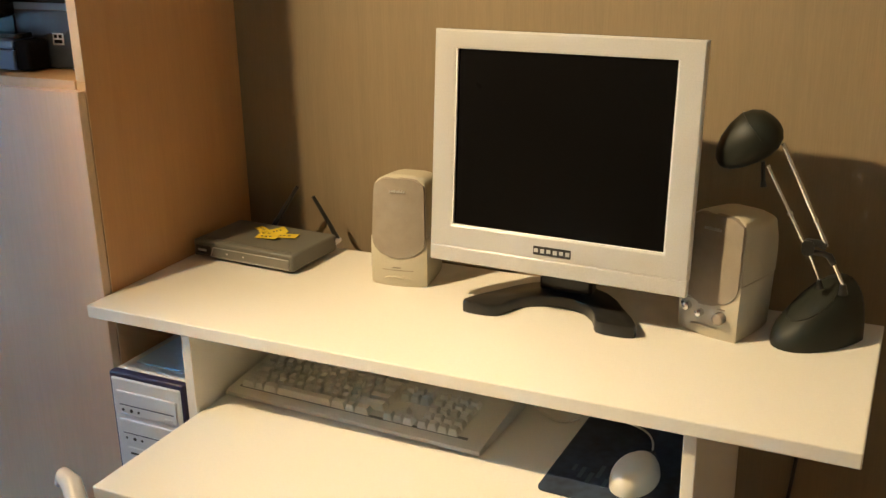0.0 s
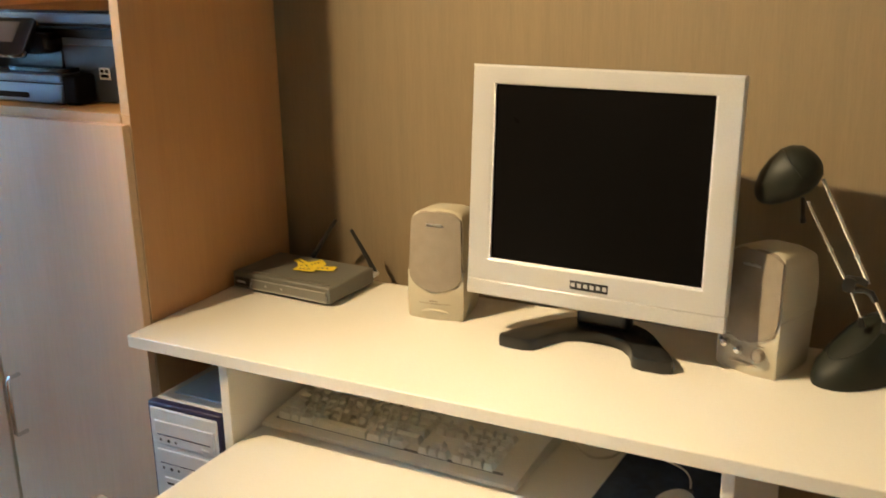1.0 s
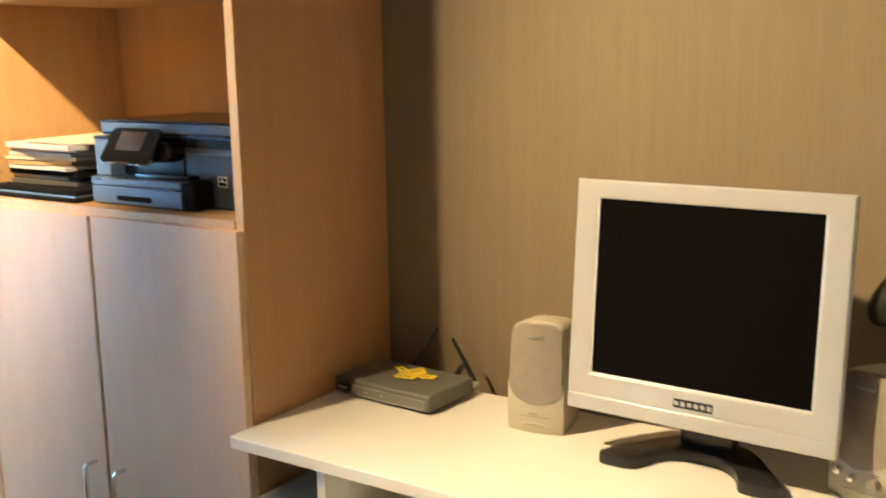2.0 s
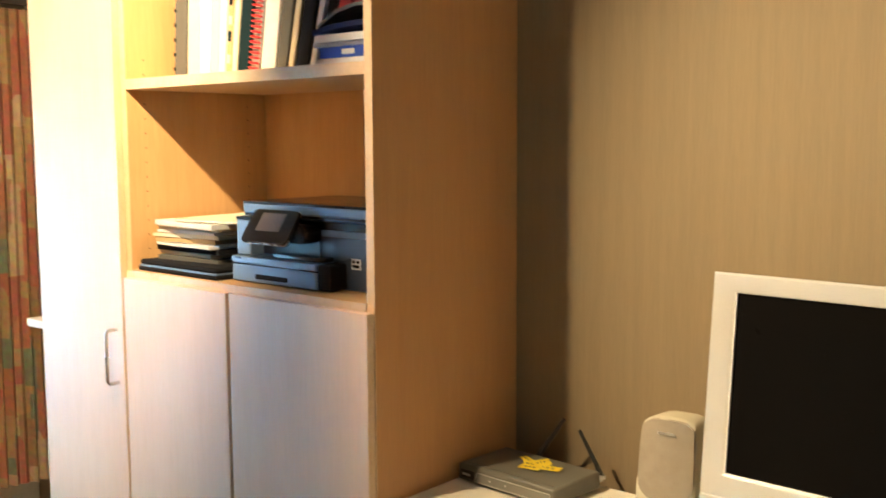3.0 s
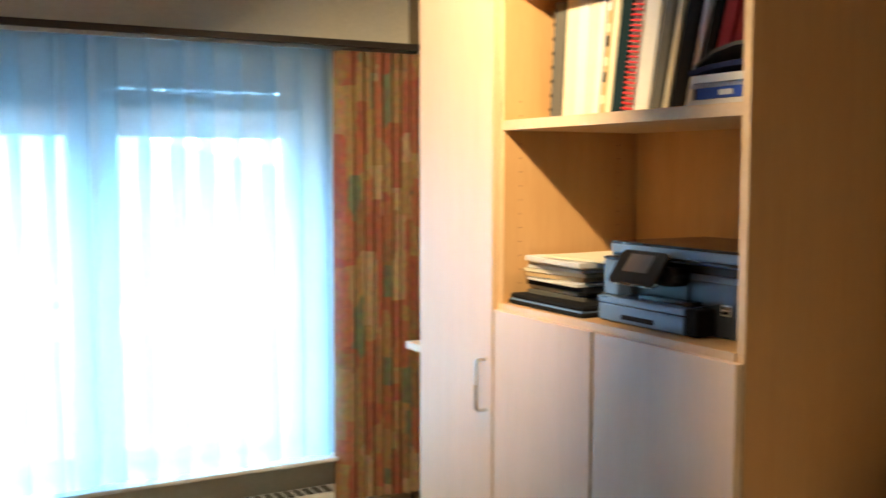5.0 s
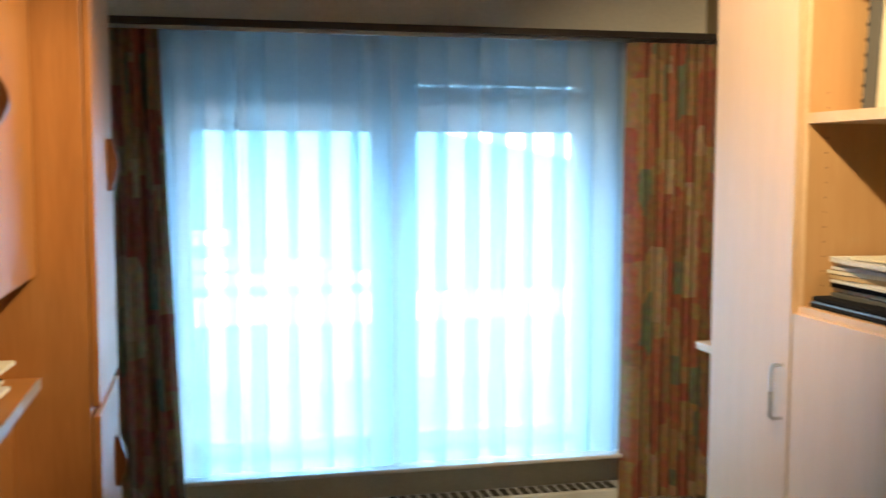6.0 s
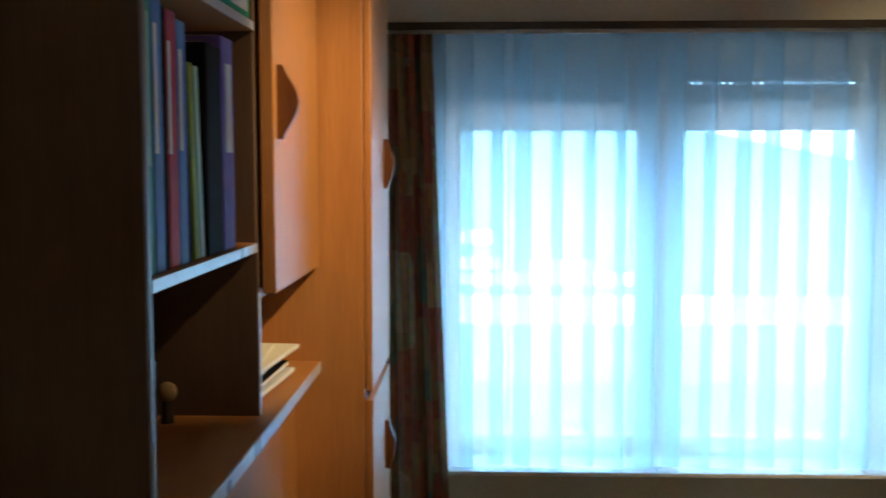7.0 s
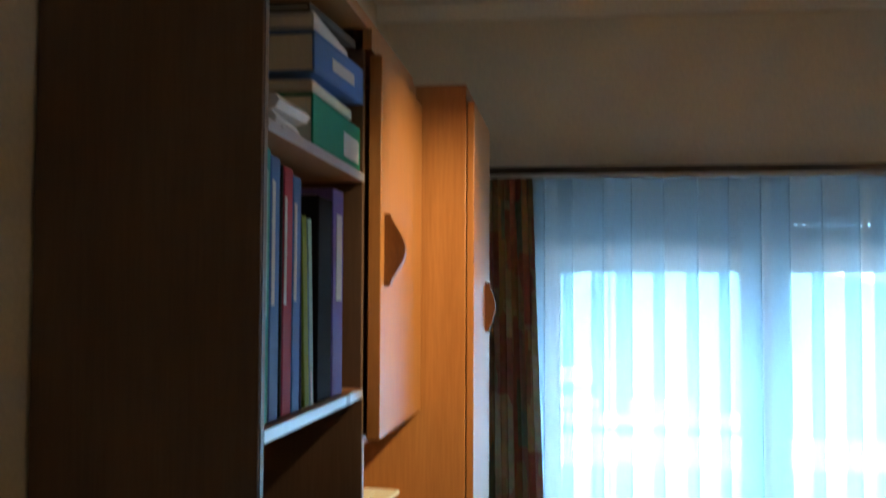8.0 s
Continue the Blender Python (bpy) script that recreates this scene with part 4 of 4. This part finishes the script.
def lying(name, m, w, d, h, col, lab, label_box=None, cat="binder", tip=None):
    b = thing(name, m, lab, cat, "papers lying on the wall unit shelf")
    part("cover", boxes((-w, 0, -d, 0, 0, 0.004), (-w, 0, -d, 0, h - 0.004, h), (-w, 0, -0.004, 0, 0.004, h - 0.004), bevel=0.0012), COL[col], b)
    part("page_block", boxes((-w + 0.004, -0.004, -d + 0.002, -0.005, 0.0045, h - 0.0045)), PAPER, b)
    if label_box:
        part("spine_label", boxes((*label_box[:2], 0.0, 0.0008, *label_box[2:])), COL["white"], b)


lying("lying_binder", pose(-1.372, YF - 0.004, 1.6556), 0.315, 0.24, 0.075, "green", "thick green binder lying flat on the upper shelf", (-0.30, -0.19, 0.012, 0.050))
lying("lying_folder", pose(-1.365, YF - 0.004, 1.7315, 0, 2, 2), 0.30, 0.24, 0.016, "cream", "cream paper folder lying on the green binder", None, "folder")
lying("lying_binder", pose(-1.375, YF - 0.004, 1.7600, 0, 2.2, -1), 0.31, 0.24, 0.060, "blue", "blue binder lying tilted on the paper folder", (-0.24, -0.10, 0.020, 0.038))
lying("lying_folder", pose(-1.370, YF - 0.004, 1.8225, 0, 2, 3), 0.28, 0.23, 0.022, "white", "white paper stack on the blue binder", None, "paper stack")
lying("lying_folder", pose(-1.369, YF - 0.010, 1.8470, 0, 2, -2), 0.26, 0.22, 0.012, "grey", "grey cardboard folder on top of the paper stack", None, "folder")
for i, zz in enumerate((1.6556, 1.680)):
    bk = thing("booklet", pose(-1.215 - 0.01 * i, YF - 0.01, zz, 0, 0, 3 - 5 * i), "white rolled-edge booklet lying on the upper shelf", "booklet", "papers lying on the wall unit shelf")
    part("page_block", loft([[(x, y, z) for y, z in ((-0.20, 0.002), (-0.20, 0.020), (-0.02, 0.023), (-0.006, 0.021), (0.0, 0.012), (-0.006, 0.003), (-0.02, 0.0))] for x in (-0.135, -0.13, -0.005, 0.0)]), PAPER_WHITE, bk)

# papers and small things on the counter
zz = ZCT + 0.0005
for th, w, a, c in ((0.008, 0.30, 2, "darkteal"), (0.010, 0.28, -4, "white"), (0.007, 0.31, 3, "cream"), (0.009, 0.27, -2, "black"), (0.011, 0.29, 6, "cream"), (0.008, 0.25, 0, "white"), (0.010, 0.30, -5, "cream"), (0.006, 0.26, 4, "cream")):
    mg = thing("magazine", pose(-1.765, YF - 0.022, zz, 0, 0, a), "magazine in an untidy pile on the counter", "magazine", "magazines on the counter")
    part("cover", boxes((-w, 0, -0.19, 0, 0, th - 0.0006), bevel=0.001), COL[c], mg)
    part("page_block", boxes((-w + 0.002, -0.002, -0.188, 0.0004, 0.001, th - 0.0016)), PAPER, mg)
    zz += th
bx_ = thing("small_box", pose(-1.640, -0.548, ZCT), "small black box standing on the shaded counter", "box")
part("body", boxes((-0.05, 0.0, -0.06, 0.0, 0, 0.10), bevel=0.004), BLACK, bx_)
kn = thing("wooden_ball", pose(-1.660, -0.524, ZCT), "small ochre wooden ball on a dark foot", "ornament")
part("foot", tube([(0, 0, 0), (0, 0, 0.04)], [0.012, 0.008], 12), BLACK, kn)
part("ball", tube([(0, 0, 0.035 + 0.034 * (1 - math.cos(math.pi * k / 8)) / 2) for k in range(9)], [max(0.003, 0.017 * math.sin(math.pi * k / 8)) for k in range(9)], 14), COL["tan"], kn)

# ---- things in the beech cabinet ----
ZF = ZL + 0.0168


def printer():
    pr = thing("printer", pose(-1.667, 1.278, ZF, 0, 0, 0), "dark inkjet printer on the open shelf, window blue put into its colour", "printer")
    W = 0.416
    part("body", boxes((0.002, W, 0.050, 0.29, 0.0, 0.133), bevel=0.004), PRN_BLUE, pr)
    # added plate: darker tone where the body front lies in shade
    part("shaded_front", boxes((0.215, W - 0.002, 0.0480, 0.0510, 0.003, 0.100), bevel=0.001), PRN_GREY, pr, "added dark grey plate for the shaded body front")
    part("upper_band", boxes((0.060, W - 0.002, 0.0470, 0.0510, 0.112, 0.128), bevel=0.001), PRN_DARK, pr, "glossy black band under the lid")
    col = part("left_column", boxes((0.002, 0.046, 0.012, 0.052, 0.0535, 0.124), bevel=0.003), PRN_BLUE, pr)
    part("cap", boxes((0.001, 0.050, 0.011, 0.052, 0.1245, 0.131), bevel=0.002), PRN_DARK, col)
    tr_ = part("paper_tray", boxes((0.0, 0.252, 0.0, 0.052, 0.002, 0.036), bevel=0.003), PRN_BLUE, pr)
    part("tray_gap", boxes((0.002, 0.252, 0.0015, 0.051, 0.036, 0.0385)), PRN_DARK, tr_)
    lip = part("tray_lid", boxes((-0.001, 0.252, -0.001, 0.052, 0.0385, 0.0530), bevel=0.003), PRN_BLUE, tr_)
    part("catch", boxes((0.012, 0.030, -0.0018, 0.004, 0.0485, 0.0515)), PRN_DARK, lip)
    part("tray_end", boxes((0.2525, 0.286, 0.002, 0.0475, 0.002, 0.0525), bevel=0.004), COL["black"], tr_, "black end piece")
    # the recess's darkness put in as a matte black insert
    part("tray_slot", loft([[(x + 0.122, y, z + 0.0165 + 0.002 * math.cos(x * 60)) for x, z in rounded(0.098, 0.010, 0.0045)] for y in (-0.0010, 0.004)]), COL["black"], tr_)
    part("output_slot", boxes((0.047, 0.215, 0.044, 0.052, 0.056, 0.090)), BLACK, pr)
    part("output_rest", loft([[(x + 0.178, y + 0.033, z) for x, y in rounded(0.150, 0.036, 0.010)] for z in (0.0535, 0.0600, 0.0615)]), PRN_DARK, pr)
    part("lid_gap", boxes((0.004, W - 0.003, 0.032, 0.28, 0.1325, 0.1385)), PRN_DARK, pr)
    lid = part("scanner_lid", boxes((0.004, W, 0.028, 0.285, 0.1385, 0.1560), bevel=0.003), PRN_BLUE, pr)
    part("lid_line", boxes((0.005, W - 0.001, 0.029, 0.284, 0.1560, 0.1580)), PRN_DARK, lid)
    part("lid_back", boxes((0.004, W, 0.028, 0.285, 0.1580, 0.1615), bevel=0.0012), PRN_DARK, lid)
    # black hinge arm, widened to stand for the panel's dark shadow too
    part("panel_arm_and_shadow", loft([[(x + 0.165, y, z + 0.104) for x, z in rounded(0.110 - 0.6 * abs(y - 0.03), 0.036, 0.012)] for y in (0.008, 0.03, 0.050)]), PRN_DARK, pr)
    pn = part("control_panel", loft([[(x * g, y * g, z) for x, y in rounded(0.135, 0.074, 0.011)] for z, g in ((-0.004, 0.97), (0.0, 1.0), (0.008, 1.0), (0.010, 0.985))]), PRN_DARK, pr, "tilted glossy control panel")
    pn.matrix_local = pose(0.129, 0.001, 0.113, 55, 0, 0)
    part("display", boxes((-0.036, 0.034, -0.012, 0.028, 0.010, 0.0106)), plain("display_glass", (0.13, 0.115, 0.12), 0.2), pn, "small grey display")
    part("panel_rim", tube([(x, y, 0.0035) for x, y in rounded(0.136, 0.075, 0.011)], 0.0012, 6), CHROME, pn, "thin bright rim")
    for x in (-0.046, 0.030):
        part("panel_mark", boxes((x, x + 0.011, -0.0382, -0.0366, 0.001, 0.005)), PAPER_WHITE, pn)
    fr = part("sticker", boxes((0.299, 0.323, 0.0468, 0.0482, 0.042, 0.062)), PAPER_WHITE, pr)
    for x, z, w_, h_ in ((0.302, 0.045, 0.018, 0.006), (0.302, 0.0535, 0.007, 0.006), (0.313, 0.0535, 0.007, 0.006)):
        part("sticker_print", boxes((x, x + w_, 0.0460, 0.0469, z, z + h_)), PRN_DARK, fr)
    part("indicator", boxes((0.392, 0.397, 0.0462, 0.0478, 0.106, 0.110)), plain("blue_led", (0.10, 0.10, 0.60), 0.3), pr)


printer()
fo = thing("black_folder", pose(-1.977, 1.258, ZF, 0, 0, -1.0), "black flat folder under the paper pile", "folder")
part("cover", boxes((0, 0.288, 0, 0.30, 0, 0.010), bevel=0.003), COL["black"], fo)
part("upper_cover", boxes((0.002, 0.284, 0.004, 0.30, 0.0125, 0.024), bevel=0.004), COL["black"], fo)
part("zip_edge", boxes((0.004, 0.284, 0.002, 0.29, 0.0095, 0.0130)), PRN_BLUE, fo)
zz = ZF + 0.0245
rp_ = random.Random(8)
for i, (th, c) in enumerate(((0.010, "grey"), (0.008, "cream"), (0.012, "black"), (0.006, "white"), (0.010, "tan"), (0.009, "cream"), (0.008, "white"), (0.007, "cream"), (0.011, "white"), (0.006, "cream"))):
    w = 0.215 + rp_.uniform(-0.02, 0.02)
    x = -1.974 + rp_.uniform(0, 0.025) + (0.075 if i > 8 else 0)
    ps = thing("paper_bundle", pose(x, 1.290 + rp_.uniform(0, 0.02), zz, 0, 0, rp_.uniform(-5, 6)), "loose paper bundle in the pile beside the printer", "paper", "paper pile on the cabinet shelf")
    part("sheet_block", loft([[(u * w, 0.0 + 0.22 * v_, (th - 0.001) * k + 0.0012 * math.sin(5 * u + i) * k) for u, v_ in ((0, 0), (0.3, -0.01), (0.7, 0.004), (1, 0), (1, 1), (0, 1))] for k in (0, 1)]), COL[c], ps)
    zz += th + 0.0006

# books on the upper shelf
ZB = ZS + 0.0232


def book(x0, x1, h, col, lab, lean=0.0, y=1.36, d=0.21, cat="book", spiral=None):
    w = abs(x1 - x0)
    b = thing("book", pose(min(x0, x1), y, ZB, 0, lean, 0), lab, cat, "books on the cabinet shelf")
    part("cover", boxes((0, w, 0, d, 0, h), bevel=min(0.003, w * 0.2)), COL[col], b)
    part("page_block", boxes((0.0025, w - 0.0025, 0.006, d + 0.001, 0.004, h + 0.0004)), PAPER, b)
    if spiral:
        k = 0.006
        while k < h - 0.004:
            part("coil", tube([(w * 0.5 + w * 0.5 * math.cos(a), -0.002 + 0.008 * math.sin(a), k) for a in (2 * math.pi * q / 8 for q in range(9))], 0.0024, 5), spiral, b)
            k += 0.0105
    return b


book(-1.966, -1.924, 0.268, "grey", "dark grey album with a bound spine upright on the shelf", 4)
for k in range(8):
    part("spine_band", boxes((-0.0015, 0.006, -0.0015, 0.012, 0.022 + 0.032 * k, 0.030 + 0.032 * k), bevel=0.001), COL["black"], bpy.data.objects["book"])
book(-1.917, -1.876, 0.288, "cream", "thick cream catalogue upright on the shelf", 4)
book(-1.874, -1.834, 0.288, "white", "white catalogue upright on the shelf", 4)
book(-1.832, -1.807, 0.286, "cream", "cream book leaning slightly on the shelf", 5)
book(-1.806, -1.784, 0.286, "white", "thin white book leaning slightly on the shelf", 5.5)
bk_ = book(-1.781, -1.764, 0.284, "tan", "tan book with a speckled spine", 7)
for k, (z_, c_) in enumerate(((0.03, "cream"), (0.075, "darkteal"), (0.11, "cream"), (0.15, "black"), (0.18, "cream"), (0.225, "white"))):
    part("spine_label", boxes((0.003, 0.014, -0.0007, 0.0, z_, z_ + 0.018 + 0.004 * (k % 2))), COL[c_], bk_)
book(-1.762, -1.746, 0.280, "cream", "thin cream booklet between larger books", 7.5)
book(-1.742, -1.706, 0.283, "darkteal", "dark teal book leaning slightly on the shelf", 8.5)
COIL = plain("red_coil", (0.55, 0.02, 0.03), 0.35)
book(-1.698, -1.672, 0.285, "white", "spiral-bound notebook with a red coil", 9, spiral=COIL, cat="notebook")
book(-1.666, -1.622, 0.285, "white", "thick white catalogue leaning slightly", 9.5)
book(-1.617, -1.586, 0.283, "grey", "grey book leaning on its neighbour", 11)
book(-1.581, -1.566, 0.283, "cream", "thin pale book leaning on its neighbour", 12.5)
book(-1.560, -1.522, 0.280, "black", "black book leaning on its neighbour", 13.5)
book(-1.516, -1.500, 0.275, "white", "thin white book leaning to one side", 14.5)
book(-1.493, -1.470, 0.278, "black", "dark book leaning beside the red ones", 15.5)
book(-1.463, -1.432, 0.272, "crimson", "thick red book leaning behind the magazines", 16)
book(-1.425, -1.397, 0.266, "crimson", "red book leaning behind the magazines", 16.5)
book(-1.390, -1.366, 0.255, "tan", "brown book leaning against the cabinet side", 17)
zz = ZB
for i, (th, w, c) in enumerate(((0.010, 0.132, "white"), (0.020, 0.128, "royal"), (0.007, 0.150, "white"), (0.014, 0.130, "white"), (0.010, 0.146, "navy"), (0.007, 0.138, "grey"))):
    mg = thing("magazine", pose(-1.249 - w, 1.258 + 0.004 * (i % 3), zz, 0, 0, 0), "magazine lying in a small pile on the shelf", "magazine", "magazines on the cabinet shelf")
    part("cover", loft([[(u * w, v_ * 0.095, (th - 0.0008) * k + (0.034 * math.sin(min(u, 0.65) / 0.65 * math.pi / 2) * (1 if i == 5 else 0.3 if i == 4 else 0))) for u, v_ in ((0, 0), (0.35, 0), (0.7, 0), (1, 0), (1, 1), (0.7, 1), (0.35, 1), (0, 1))] for k in (0, 1)]), COL[c], mg)
    if c in ("royal", "grey"):
        part("cover_mark", boxes((w * 0.45, w * 0.70, -0.0008, 0.0, th * 0.25, th * 0.7)), COL["white"], mg)
    zz += th + 0.0004
